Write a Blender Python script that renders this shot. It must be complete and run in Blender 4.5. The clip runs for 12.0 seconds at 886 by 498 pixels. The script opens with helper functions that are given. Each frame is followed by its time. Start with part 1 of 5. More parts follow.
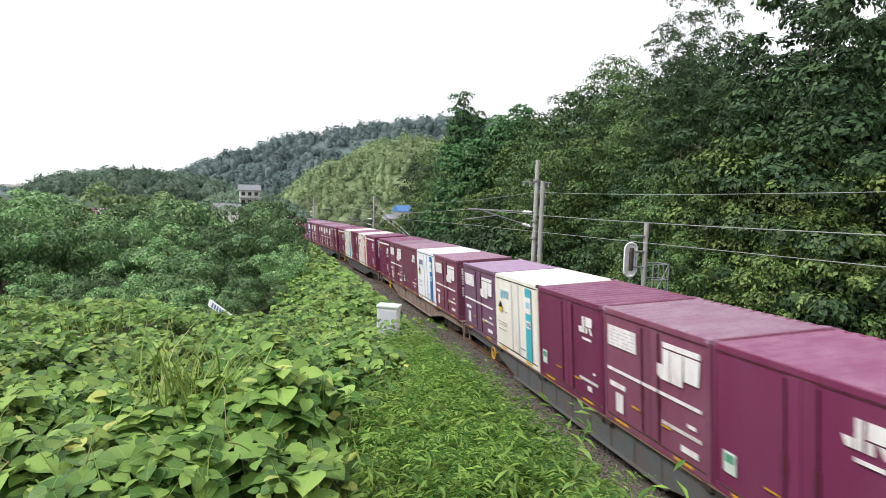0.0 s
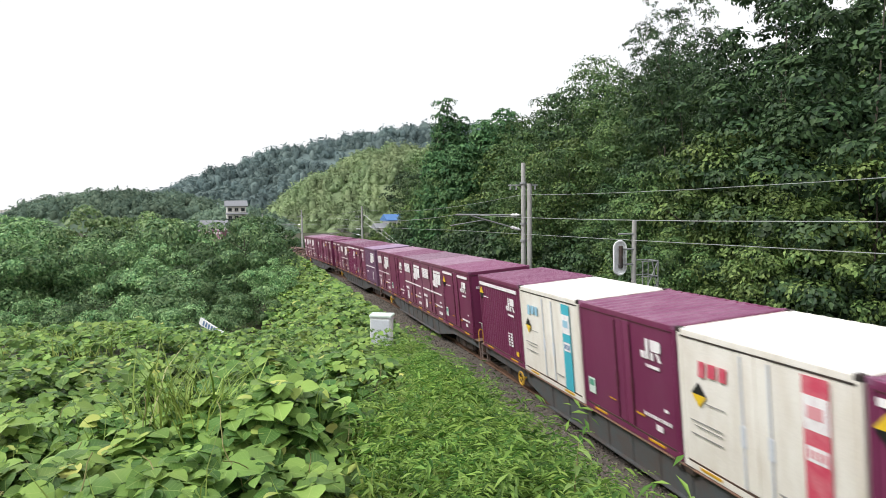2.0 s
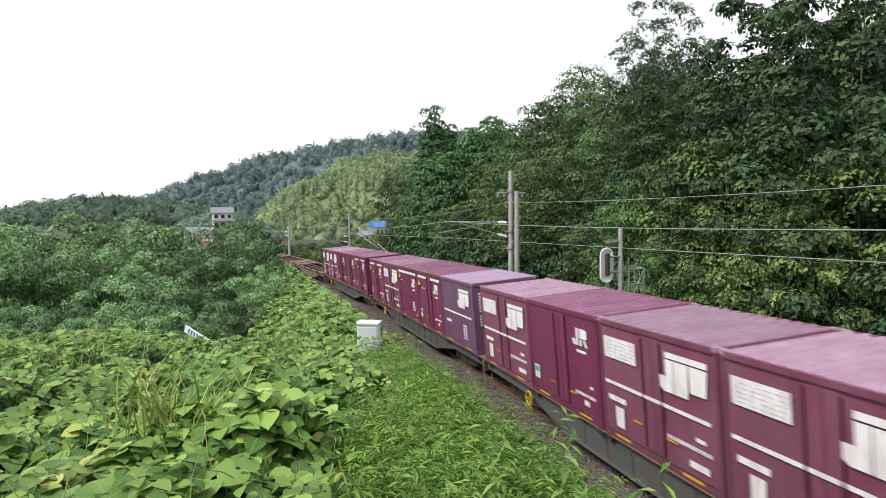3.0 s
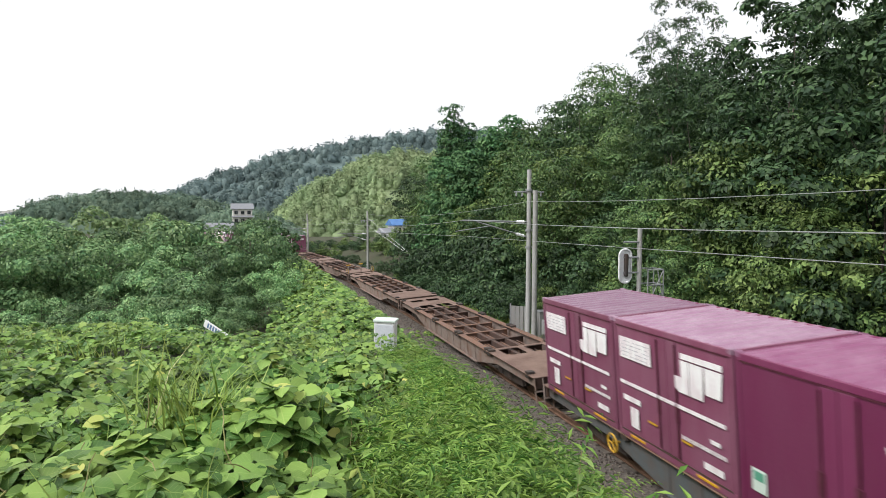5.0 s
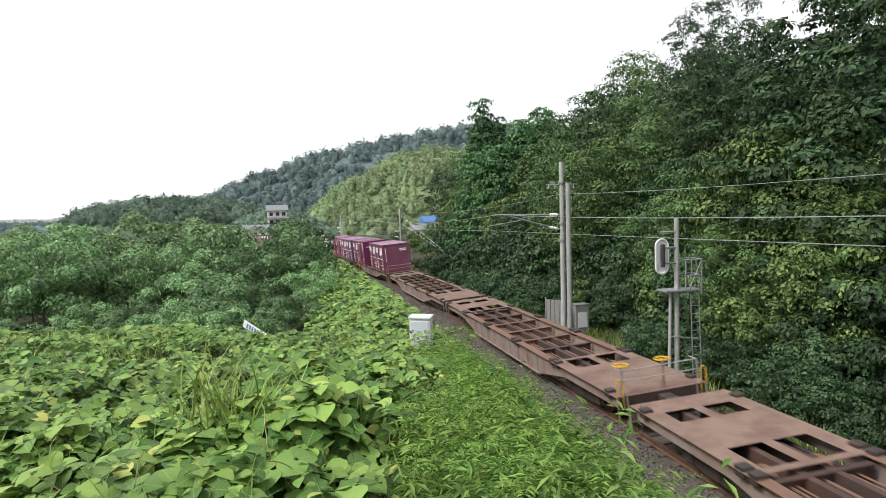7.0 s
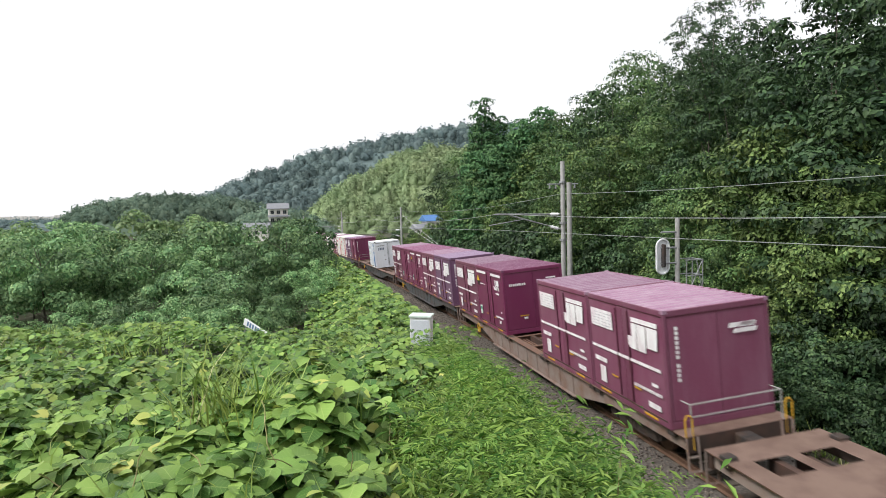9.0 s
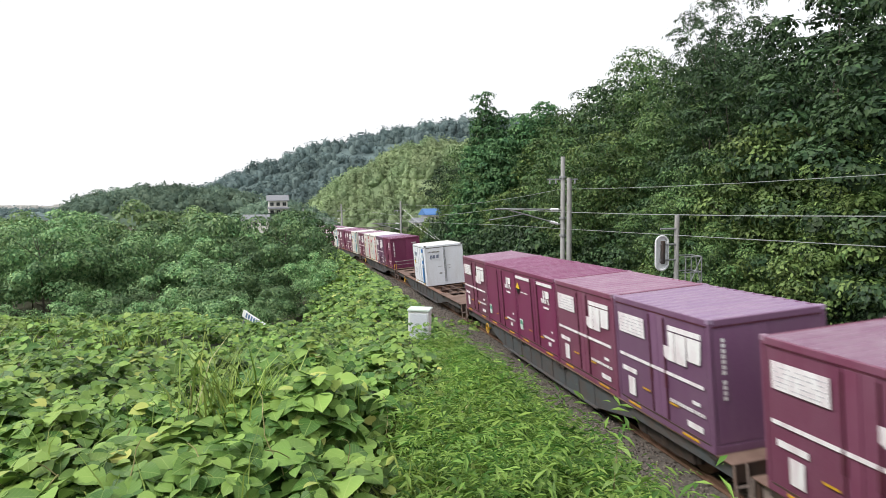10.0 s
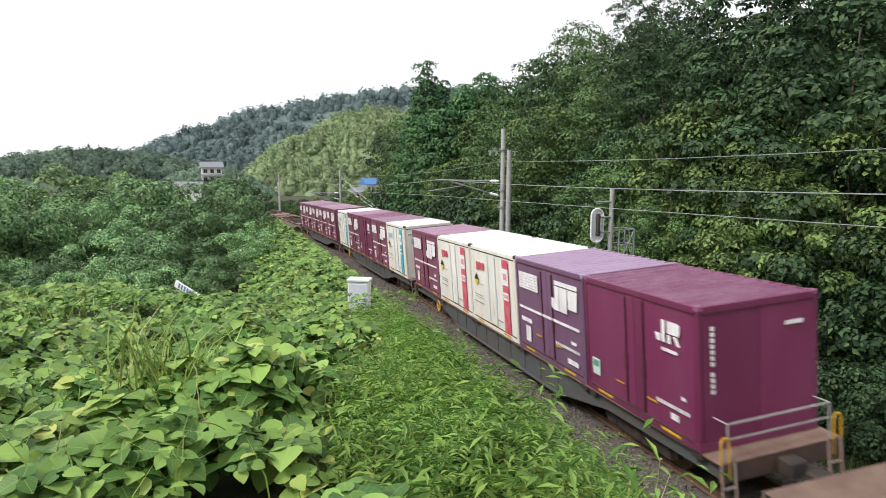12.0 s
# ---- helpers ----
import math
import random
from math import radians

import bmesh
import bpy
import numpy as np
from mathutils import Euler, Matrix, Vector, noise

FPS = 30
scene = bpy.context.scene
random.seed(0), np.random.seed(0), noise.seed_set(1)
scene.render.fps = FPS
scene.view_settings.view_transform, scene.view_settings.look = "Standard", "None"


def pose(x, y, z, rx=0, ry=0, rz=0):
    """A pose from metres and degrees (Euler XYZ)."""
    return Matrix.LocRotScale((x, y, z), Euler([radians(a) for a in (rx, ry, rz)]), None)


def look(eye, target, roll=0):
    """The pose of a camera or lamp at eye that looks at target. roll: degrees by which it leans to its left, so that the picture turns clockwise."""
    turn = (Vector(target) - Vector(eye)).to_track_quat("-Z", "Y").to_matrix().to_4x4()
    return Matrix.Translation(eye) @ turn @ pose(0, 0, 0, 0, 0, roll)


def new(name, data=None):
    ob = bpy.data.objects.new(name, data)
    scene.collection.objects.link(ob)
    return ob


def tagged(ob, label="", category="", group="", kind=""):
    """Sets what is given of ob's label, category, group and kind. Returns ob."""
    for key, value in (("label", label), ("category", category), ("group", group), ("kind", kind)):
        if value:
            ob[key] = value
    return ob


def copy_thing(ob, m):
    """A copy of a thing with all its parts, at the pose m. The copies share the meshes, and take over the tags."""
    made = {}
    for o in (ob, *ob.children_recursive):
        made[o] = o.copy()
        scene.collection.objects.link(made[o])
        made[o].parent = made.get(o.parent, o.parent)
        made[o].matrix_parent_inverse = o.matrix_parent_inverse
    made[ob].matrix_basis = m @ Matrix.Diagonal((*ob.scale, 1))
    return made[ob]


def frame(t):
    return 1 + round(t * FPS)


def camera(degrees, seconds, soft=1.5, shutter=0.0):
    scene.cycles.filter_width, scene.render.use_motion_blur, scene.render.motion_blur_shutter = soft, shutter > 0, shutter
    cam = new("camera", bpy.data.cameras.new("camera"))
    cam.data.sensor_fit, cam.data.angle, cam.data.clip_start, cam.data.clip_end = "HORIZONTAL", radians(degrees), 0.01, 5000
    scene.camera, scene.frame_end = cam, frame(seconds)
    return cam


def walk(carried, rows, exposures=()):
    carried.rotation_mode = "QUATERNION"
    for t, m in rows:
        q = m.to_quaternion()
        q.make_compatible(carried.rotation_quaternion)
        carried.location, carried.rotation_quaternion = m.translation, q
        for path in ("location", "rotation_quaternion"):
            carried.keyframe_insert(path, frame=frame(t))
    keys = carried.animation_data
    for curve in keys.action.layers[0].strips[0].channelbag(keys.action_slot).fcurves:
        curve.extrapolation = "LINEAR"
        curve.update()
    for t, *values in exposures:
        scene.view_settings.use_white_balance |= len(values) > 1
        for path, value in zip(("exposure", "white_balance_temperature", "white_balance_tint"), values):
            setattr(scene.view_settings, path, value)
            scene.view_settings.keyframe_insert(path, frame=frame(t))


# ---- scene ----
SPEED = 21.81                       # train, m/s
# each wagon's place behind the last, off the even spacing, and the train's slight surging
SLACK = (5.2, 4.8, 5.1, 4.75, 4.15, 4.15, 4.2, 4.2, 4.2, 4.2, 4.2, 4.05, 4.35, 4.6, 4.6, 4.6, 4.6, 4.6)
SURGE = {0.0: 0.08, 0.5: -0.15, 1.0: 0.05, 1.5: 0.1, 2.5: -0.05, 3.0: 0.28, 3.5: -0.26, 9.0: -0.15, 9.5: 0.25, 10.0: -0.2, 10.5: 0.15, 11.0: -0.2, 11.5: 0.15, 12.0: 0.42}
EYE = (0.0, 0.0, 5.4)
TURNS = [  # seconds, yaw, pitch, lean
    (0.0, -12.74, -4.79, 1.92), (0.5, -12.24, -5.12, 1.32), (1.0, -12.55, -5.10, 0.17), (1.5, -13.52, -4.10, -1.04),
    (2.0, -13.66, -4.18, -0.70), (2.5, -14.76, -2.80, -1.01), (3.0, -14.80, -3.53, -0.54), (3.5, -13.09, -4.65, -0.20),
    (3.7, -13.39, -3.72, -0.29), (5.3, -13.23, -3.66, 0.14), (5.5, -13.52, -3.76, 0.05), (6.0, -13.02, -4.16, -0.64),
    (6.5, -11.23, -3.63, -0.83), (7.0, -10.19, -4.00, -1.72), (7.2, -9.75, -4.43, -2.01), (9.0, -10.12, -4.09, -1.44),
    (9.5, -10.25, -4.30, -1.00), (10.0, -10.17, -4.64, -0.75), (10.5, -10.23, -5.15, -0.62), (11.0, -11.34, -5.88, -0.82),
    (11.5, -12.14, -6.33, -0.11), (12.0, -15.61, -7.32, 0.29)]


def aim(yaw, pitch):
    a, b = radians(yaw), radians(pitch)
    return (EYE[0] - math.sin(a) * math.cos(b), EYE[1] + math.cos(a) * math.cos(b), EYE[2] + math.sin(b))


cam = camera(70.1, 12.0, soft=0.9, shutter=0.15)
walk(cam, [(t, look(EYE, aim(yaw, pitch), lean)) for t, yaw, pitch, lean in TURNS])

# ---- light: a bright overcast sky ----
world = bpy.data.worlds.new("overcast_sky")
scene.world = world
world.use_nodes = True
wn = world.node_tree
wn.nodes.clear()
sky = wn.nodes.new("ShaderNodeTexSky")
sky.sky_type, sky.sun_disc, sky.sun_elevation, sky.sun_rotation = "NISHITA", False, radians(47.2), radians(256)
sky.dust_density, sky.air_density = 4.0, 1.0
cloud = wn.nodes.new("ShaderNodeMix")
cloud.data_type = "RGBA"
cloud.inputs["Factor"].default_value = 0.85
cloud.inputs["B"].default_value = (11.9, 12.0, 12.4, 1)
bg = wn.nodes.new("ShaderNodeBackground")
bg.inputs["Strength"].default_value = 0.08
wout = wn.nodes.new("ShaderNodeOutputWorld")
wn.links.new(sky.outputs["Color"], cloud.inputs["A"])
wn.links.new(cloud.outputs["Result"], bg.inputs["Color"])
wn.links.new(bg.outputs["Background"], wout.inputs["Surface"])
sun_data = bpy.data.lights.new("sun", "SUN")
sun_data.energy, sun_data.angle, sun_data.color = 2.5, radians(20), (1.0, 0.98, 0.955)
sun = new("sun", sun_data)
sun.matrix_world = look((-54, -13, 60), (0, 0, 0))
scene.view_settings.exposure = 0.35


# ---- materials ----
def material(name, color, rough=0.6, metal=0.0, spots=None, scale=3.0, amount=0.5, bump=0.0, fine=40.0, spec=0.5, streak=False, vary=0.0):
    """A surface with stains at two scales; spots: the second colour."""
    m = bpy.data.materials.new(name)
    m.use_nodes = True
    nt = m.node_tree
    p = nt.nodes["Principled BSDF"]
    p.inputs["Roughness"].default_value, p.inputs["Metallic"].default_value = rough, metal
    p.inputs["Specular IOR Level"].default_value = spec
    tc = nt.nodes.new("ShaderNodeTexCoord")
    mp = nt.nodes.new("ShaderNodeMapping")
    mp.inputs["Scale"].default_value = (1, 1, 0.25) if streak else (1, 1, 1)
    nt.links.new(tc.outputs["Object"], mp.inputs["Vector"])
    out = None
    if spots:
        big = nt.nodes.new("ShaderNodeTexNoise")
        big.inputs["Scale"].default_value, big.inputs["Detail"].default_value, big.inputs["Roughness"].default_value = scale, 8, 0.65
        nt.links.new(mp.outputs["Vector"], big.inputs["Vector"])
        ramp = nt.nodes.new("ShaderNodeValToRGB")
        ramp.color_ramp.elements[0].position, ramp.color_ramp.elements[1].position = 0.42, 0.72
        ramp.color_ramp.elements[1].color = (amount, amount, amount, 1)
        ramp.color_ramp.elements[0].color = (0, 0, 0, 1)
        nt.links.new(big.outputs["Fac"], ramp.inputs["Fac"])
        mix = nt.nodes.new("ShaderNodeMix")
        mix.data_type = "RGBA"
        mix.inputs["A"].default_value, mix.inputs["B"].default_value = (*color, 1), (*spots, 1)
        nt.links.new(ramp.outputs["Color"], mix.inputs["Factor"])
        out = mix.outputs["Result"]
    else:
        rgb = nt.nodes.new("ShaderNodeRGB")
        rgb.outputs[0].default_value = (*color, 1)
        out = rgb.outputs[0]
    small = nt.nodes.new("ShaderNodeTexNoise")
    small.inputs["Scale"].default_value, small.inputs["Detail"].default_value = fine, 4
    nt.links.new(tc.outputs["Object"], small.inputs["Vector"])
    hsv = nt.nodes.new("ShaderNodeHueSaturation")
    rng = nt.nodes.new("ShaderNodeMapRange")
    rng.inputs["To Min"].default_value, rng.inputs["To Max"].default_value = 0.82, 1.18
    nt.links.new(small.outputs["Fac"], rng.inputs["Value"])
    val = rng.outputs["Result"]
    if vary:
        info = nt.nodes.new("ShaderNodeObjectInfo")
        r2 = nt.nodes.new("ShaderNodeMapRange")
        r2.inputs["To Min"].default_value, r2.inputs["To Max"].default_value = 1 - vary, 1 + vary
        nt.links.new(info.outputs["Random"], r2.inputs["Value"])
        mul = nt.nodes.new("ShaderNodeMath")
        mul.operation = "MULTIPLY"
        nt.links.new(val, mul.inputs[0])
        nt.links.new(r2.outputs["Result"], mul.inputs[1])
        val = mul.outputs[0]
    nt.links.new(val, hsv.inputs["Value"])
    nt.links.new(out, hsv.inputs["Color"])
    nt.links.new(hsv.outputs["Color"], p.inputs["Base Color"])
    if bump:
        b = nt.nodes.new("ShaderNodeBump")
        b.inputs["Strength"].default_value, b.inputs["Distance"].default_value = bump, 0.02
        nt.links.new(small.outputs["Fac"], b.inputs["Height"])
        nt.links.new(b.outputs["Normal"], p.inputs["Normal"])
    return m


def vein_lines(nt, color):
    """Paler midrib and slanting side veins, drawn in the leaf's own coordinates."""
    def calc(op, a, b=0.0, c=0.0):
        nd = nt.nodes.new("ShaderNodeMath")
        nd.operation = op
        for i, v in enumerate((a, b, c)):
            if isinstance(v, float):
                nd.inputs[i].default_value = v
            else:
                nt.links.new(v, nd.inputs[i])
        return nd.outputs[0]
    uv = nt.nodes.new("ShaderNodeUVMap")
    uv.uv_map = "leaf"
    sep = nt.nodes.new("ShaderNodeSeparateXYZ")
    nt.links.new(uv.outputs["UV"], sep.inputs[0])
    side = calc("ABSOLUTE", sep.outputs["X"])
    rib = calc("LESS_THAN", side, 0.018)
    slant = calc("FRACT", calc("MULTIPLY", calc("SUBTRACT", sep.outputs["Y"], calc("MULTIPLY", side, 0.75)), 5.6))
    lines = calc("MAXIMUM", rib, calc("MULTIPLY", calc("LESS_THAN", slant, 0.13), 0.45))
    mix = nt.nodes.new("ShaderNodeMix")
    mix.data_type = "RGBA"
    mix.inputs["B"].default_value = (0.33, 0.42, 0.13, 1)
    nt.links.new(calc("MULTIPLY", lines, 0.42), mix.inputs["Factor"])
    nt.links.new(color, mix.inputs["A"])
    return mix.outputs["Result"]


def foliage(name, dark, light, through_light=0.3, rough=0.55, spec=0.3, vary=0.25, pos=(0.15, 0.97), patch=0.5, swing=0.3, odd=None, veins=False, tint=0.018):
    """Leaves: every leaf has its own tint, every plant its own shade, and light shines through."""
    m = bpy.data.materials.new(name)
    m.use_nodes = True
    nt = m.node_tree
    p = nt.nodes["Principled BSDF"]
    p.inputs["Roughness"].default_value, p.inputs["Specular IOR Level"].default_value = rough, spec
    geo = nt.nodes.new("ShaderNodeNewGeometry")
    ramp = nt.nodes.new("ShaderNodeValToRGB")
    ramp.color_ramp.elements[0].color, ramp.color_ramp.elements[1].color = (*dark, 1), (*light, 1)
    ramp.color_ramp.elements[0].position, ramp.color_ramp.elements[1].position = pos
    if odd:
        ramp.color_ramp.elements.new(0.996).color = (*odd, 1)
    nt.links.new(geo.outputs["Random Per Island"], ramp.inputs["Fac"])
    info = nt.nodes.new("ShaderNodeObjectInfo")
    r2 = nt.nodes.new("ShaderNodeMapRange")
    r2.inputs["To Min"].default_value, r2.inputs["To Max"].default_value = 1 - vary, 1 + vary
    nt.links.new(info.outputs["Random"], r2.inputs["Value"])
    tc = nt.nodes.new("ShaderNodeTexCoord")
    n = nt.nodes.new("ShaderNodeTexNoise")
    n.inputs["Scale"].default_value, n.inputs["Detail"].default_value = patch, 3
    nt.links.new(tc.outputs["Object"], n.inputs["Vector"])
    r3 = nt.nodes.new("ShaderNodeMapRange")
    r3.inputs["From Min"].default_value, r3.inputs["From Max"].default_value = 0.3, 0.7
    r3.inputs["To Min"].default_value, r3.inputs["To Max"].default_value = 1 - swing, 1 + swing
    nt.links.new(n.outputs["Fac"], r3.inputs["Value"])
    mul = nt.nodes.new("ShaderNodeMath")
    mul.operation = "MULTIPLY"
    nt.links.new(r2.outputs["Result"], mul.inputs[0])
    nt.links.new(r3.outputs["Result"], mul.inputs[1])
    hsv = nt.nodes.new("ShaderNodeHueSaturation")
    nt.links.new(vein_lines(nt, ramp.outputs["Color"]) if veins else ramp.outputs["Color"], hsv.inputs["Color"])
    nt.links.new(mul.outputs[0], hsv.inputs["Value"])
    sep = nt.nodes.new("ShaderNodeSeparateColor")
    nt.links.new(n.outputs["Color"], sep.inputs[0])
    r4 = nt.nodes.new("ShaderNodeMapRange")
    r4.inputs["From Min"].default_value, r4.inputs["From Max"].default_value = 0.3, 0.7
    r4.inputs["To Min"].default_value, r4.inputs["To Max"].default_value = 0.5 - tint, 0.5 + tint
    nt.links.new(sep.outputs[1], r4.inputs["Value"])
    nt.links.new(r4.outputs["Result"], hsv.inputs["Hue"])
    nt.links.new(hsv.outputs["Color"], p.inputs["Base Color"])
    tr = nt.nodes.new("ShaderNodeBsdfTranslucent")
    nt.links.new(hsv.outputs["Color"], tr.inputs["Color"])
    ms = nt.nodes.new("ShaderNodeMixShader")
    ms.inputs["Fac"].default_value = through_light
    o = nt.nodes["Material Output"]
    nt.links.new(p.outputs["BSDF"], ms.inputs[1])
    nt.links.new(tr.outputs["BSDF"], ms.inputs[2])
    nt.links.new(ms.outputs["Shader"], o.inputs["Surface"])
    return m


MAROON = material("maroon_paint", (0.168, 0.028, 0.083), 0.38, spots=(0.215, 0.07, 0.13), scale=1.3, amount=0.5, streak=True, vary=0.12)
# Dark joint paint; on lock rods it stands for their shadow lines.
DARK_MAROON = material("shadowed_maroon_paint", (0.075, 0.012, 0.03), 0.5, spots=(0.12, 0.05, 0.05), scale=4, amount=0.6)
FADED = material("faded_maroon_paint", (0.182, 0.052, 0.097), 0.42, spots=(0.25, 0.125, 0.175), scale=1.6, amount=0.55, streak=True, vary=0.15)
PURPLE = material("faded_purple_paint", (0.165, 0.078, 0.15), 0.45, spots=(0.22, 0.14, 0.195), scale=1.6, amount=0.5, streak=True, vary=0.12)
# These three roof paints hold dust and, in the colour, the sky's sheen.
ROOF_MAROON = material("dusty_skylit_maroon_roof_paint", (0.215, 0.072, 0.145), 0.42, spots=(0.34, 0.19, 0.27), scale=1.8, amount=0.6, vary=0.2)
ROOF_FADED = material("dusty_skylit_faded_roof_paint", (0.29, 0.165, 0.24), 0.42, spots=(0.41, 0.31, 0.37), scale=1.8, amount=0.6, vary=0.2)
ROOF_PURPLE = material("dusty_skylit_purple_roof_paint", (0.33, 0.23, 0.35), 0.5, spots=(0.42, 0.31, 0.40), scale=1.8, amount=0.6, vary=0.15)
ROOF_WHITE = material("dusty_white_roof_paint", (0.74, 0.73, 0.70), 0.55, spots=(0.5, 0.46, 0.4), scale=2.0, amount=0.5)
WHITE = material("white_container_paint", (0.80, 0.77, 0.71), 0.45, spots=(0.52, 0.43, 0.33), scale=2.2, amount=0.5, streak=True, vary=0.06)
WHITE_COOL = material("cool_white_container_paint", (0.83, 0.85, 0.91), 0.42, spots=(0.62, 0.6, 0.6), scale=2.4, amount=0.4, streak=True)
MARK = material("white_marking", (0.82, 0.81, 0.81), 0.5, spots=(0.5, 0.33, 0.39), scale=9.0, amount=0.6, streak=True)
NOTICE = material("faint_notice_print", (0.42, 0.40, 0.44), 0.6)
MARK_BLUE = material("blue_marking", (0.02, 0.15, 0.43), 0.5, spots=(0.2, 0.3, 0.45), scale=6, amount=0.4)
MARK_SLATE = material("slate_blue_marking", (0.16, 0.19, 0.27), 0.5, spots=(0.4, 0.42, 0.46), scale=9, amount=0.5)
MARK_DULL = material("dull_blue_marking", (0.12, 0.2, 0.34), 0.5)
MARK_TEAL = material("teal_marking", (0.06, 0.4, 0.5), 0.5)
MARK_RED = material("red_marking", (0.56, 0.07, 0.12), 0.5, spots=(0.66, 0.3, 0.32), scale=4, amount=0.6)
MARK_PINK = material("pinkish_marking", (0.66, 0.3, 0.33), 0.5)
MARK_PALE = material("pale_blue_marking", (0.3, 0.52, 0.66), 0.5)
MARK_YELLOW = material("yellow_marking", (0.75, 0.5, 0.03), 0.5)
MARK_GREEN = material("green_marking", (0.1, 0.32, 0.22), 0.5)
BLACK = material("black_marking", (0.015, 0.015, 0.015), 0.5)
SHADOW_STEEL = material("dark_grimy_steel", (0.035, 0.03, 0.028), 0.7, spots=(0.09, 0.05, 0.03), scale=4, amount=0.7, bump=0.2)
RUST = material("rusty_brown_steel", (0.055, 0.035, 0.028), 0.8, spots=(0.11, 0.052, 0.034), scale=2.5, amount=0.8, bump=0.25, fine=60, vary=0.15)
FLANGE = material("rust_edged_flange_steel", (0.15, 0.095, 0.075), 0.8, spots=(0.25, 0.11, 0.05), scale=5, amount=0.9, bump=0.25, vary=0.12)
RUST_DECK = material("dusty_rusted_deck_steel", (0.21, 0.138, 0.108), 0.85, spots=(0.10, 0.055, 0.042), scale=1.1, amount=0.9, bump=0.25, fine=60, vary=0.12)
RUST_SIDE = material("grey_brown_sill_paint", (0.27, 0.215, 0.19), 0.75, spots=(0.2, 0.1, 0.06), scale=1.7, amount=0.85, bump=0.2, vary=0.15)
GREY_SIDE = material("grey_sill_paint", (0.09, 0.1, 0.105), 0.7, spots=(0.12, 0.07, 0.05), scale=2.2, amount=0.7, bump=0.2, vary=0.2)
YELLOW = material("safety_yellow_paint", (0.62, 0.36, 0.02), 0.5, spots=(0.3, 0.14, 0.04), scale=8, amount=0.5)
CONCRETE = material("weathered_concrete", (0.43, 0.43, 0.42), 0.85, spots=(0.25, 0.24, 0.22), scale=2.5, amount=0.7, bump=0.2, streak=True)
GALV = material("galvanised_steel", (0.34, 0.35, 0.36), 0.5, 0.6, spots=(0.3, 0.3, 0.3), scale=6, amount=0.6)
POLE_STEEL = material("weathered_grey_steel", (0.36, 0.36, 0.35), 0.7, 0.1, spots=(0.25, 0.23, 0.2), scale=3, amount=0.7)
CABINET = material("white_cabinet_paint", (0.76, 0.77, 0.78), 0.4, spots=(0.55, 0.55, 0.52), scale=3, amount=0.35)
CABINET_DOOR = material("cool_grey_door_paint", (0.58, 0.61, 0.66), 0.4, spots=(0.5, 0.52, 0.54), scale=3, amount=0.35)
CABINET_TOP = material("pale_green_cabinet_paint", (0.62, 0.72, 0.66), 0.4, spots=(0.5, 0.55, 0.5), scale=3, amount=0.4)
SIGNAL_SHELL = material("signal_rim_white", (0.72, 0.74, 0.75), 0.45)
WIRE = material("dull_copper_wire", (0.42, 0.44, 0.43), 0.45, 0.5)
CERAMIC = material("white_ceramic", (0.75, 0.76, 0.77), 0.25)
RAIL = material("rusty_rail_steel", (0.16, 0.09, 0.06), 0.7, 0.3, spots=(0.25, 0.15, 0.1), scale=10, amount=0.6)
STONE = material("ballast_stone", (0.075, 0.064, 0.055), 0.9, spots=(0.22, 0.19, 0.165), scale=14, amount=0.8, bump=0.5)
SLEEPER = material("grimy_sleeper_concrete", (0.13, 0.11, 0.09), 0.9, spots=(0.07, 0.05, 0.04), scale=5, amount=0.8, bump=0.3)
SOIL = material("weedy_soil", (0.05, 0.046, 0.025), 0.95, spots=(0.035, 0.06, 0.017), scale=0.9, amount=0.9, bump=0.6, fine=25)
BARK = material("grey_brown_bark", (0.085, 0.07, 0.055), 0.9, spots=(0.14, 0.125, 0.10), scale=8, amount=0.6, bump=0.6)
PLASTER = material("pale_house_wall", (0.7, 0.68, 0.64), 0.7, spots=(0.55, 0.52, 0.48), scale=1.2, amount=0.4)
TILE_GREY = material("grey_roof_tile", (0.2, 0.21, 0.23), 0.6, spots=(0.28, 0.28, 0.29), scale=2, amount=0.6)
TILE_BLUE = material("blue_roof_sheet", (0.06, 0.16, 0.38), 0.5, spots=(0.1, 0.27, 0.55), scale=2, amount=0.5)
GLASS = material("dark_window_glass", (0.03, 0.035, 0.04), 0.1, spec=0.8)
PANEL_GREY = material("grey_fence_panel", (0.25, 0.25, 0.245), 0.6, spots=(0.25, 0.22, 0.2), scale=4, amount=0.6)

KUDZU = foliage("kudzu_leaf", (0.056, 0.13, 0.026), (0.24, 0.37, 0.082), 0.14, 0.48, 0.24, 0.12, patch=0.9, swing=0.22, odd=(0.42, 0.45, 0.12), veins=True)
GRASS = foliage("fresh_grass", (0.11, 0.19, 0.03), (0.37, 0.48, 0.12), 0.35, 0.5, 0.3, 0.1, patch=1.2, swing=0.4, odd=(0.5, 0.45, 0.25))
DRY_STEM = foliage("pale_stem", (0.24, 0.24, 0.09), (0.40, 0.36, 0.18), 0.1, 0.7, 0.2)
BROADLEAF = foliage("broadleaf_crown", (0.05, 0.105, 0.036), (0.165, 0.255, 0.088), 0.16, 0.5, 0.2, 0.28, patch=0.8, swing=0.42)
PALELEAF = foliage("pale_green_crown", (0.15, 0.25, 0.10), (0.36, 0.47, 0.21), 0.3, 0.5, 0.3, 0.2)
LIGHTLEAF = foliage("yellow_green_crown", (0.06, 0.105, 0.032), (0.2, 0.285, 0.088), 0.15, 0.5, 0.2, 0.22, patch=0.9, swing=0.4)
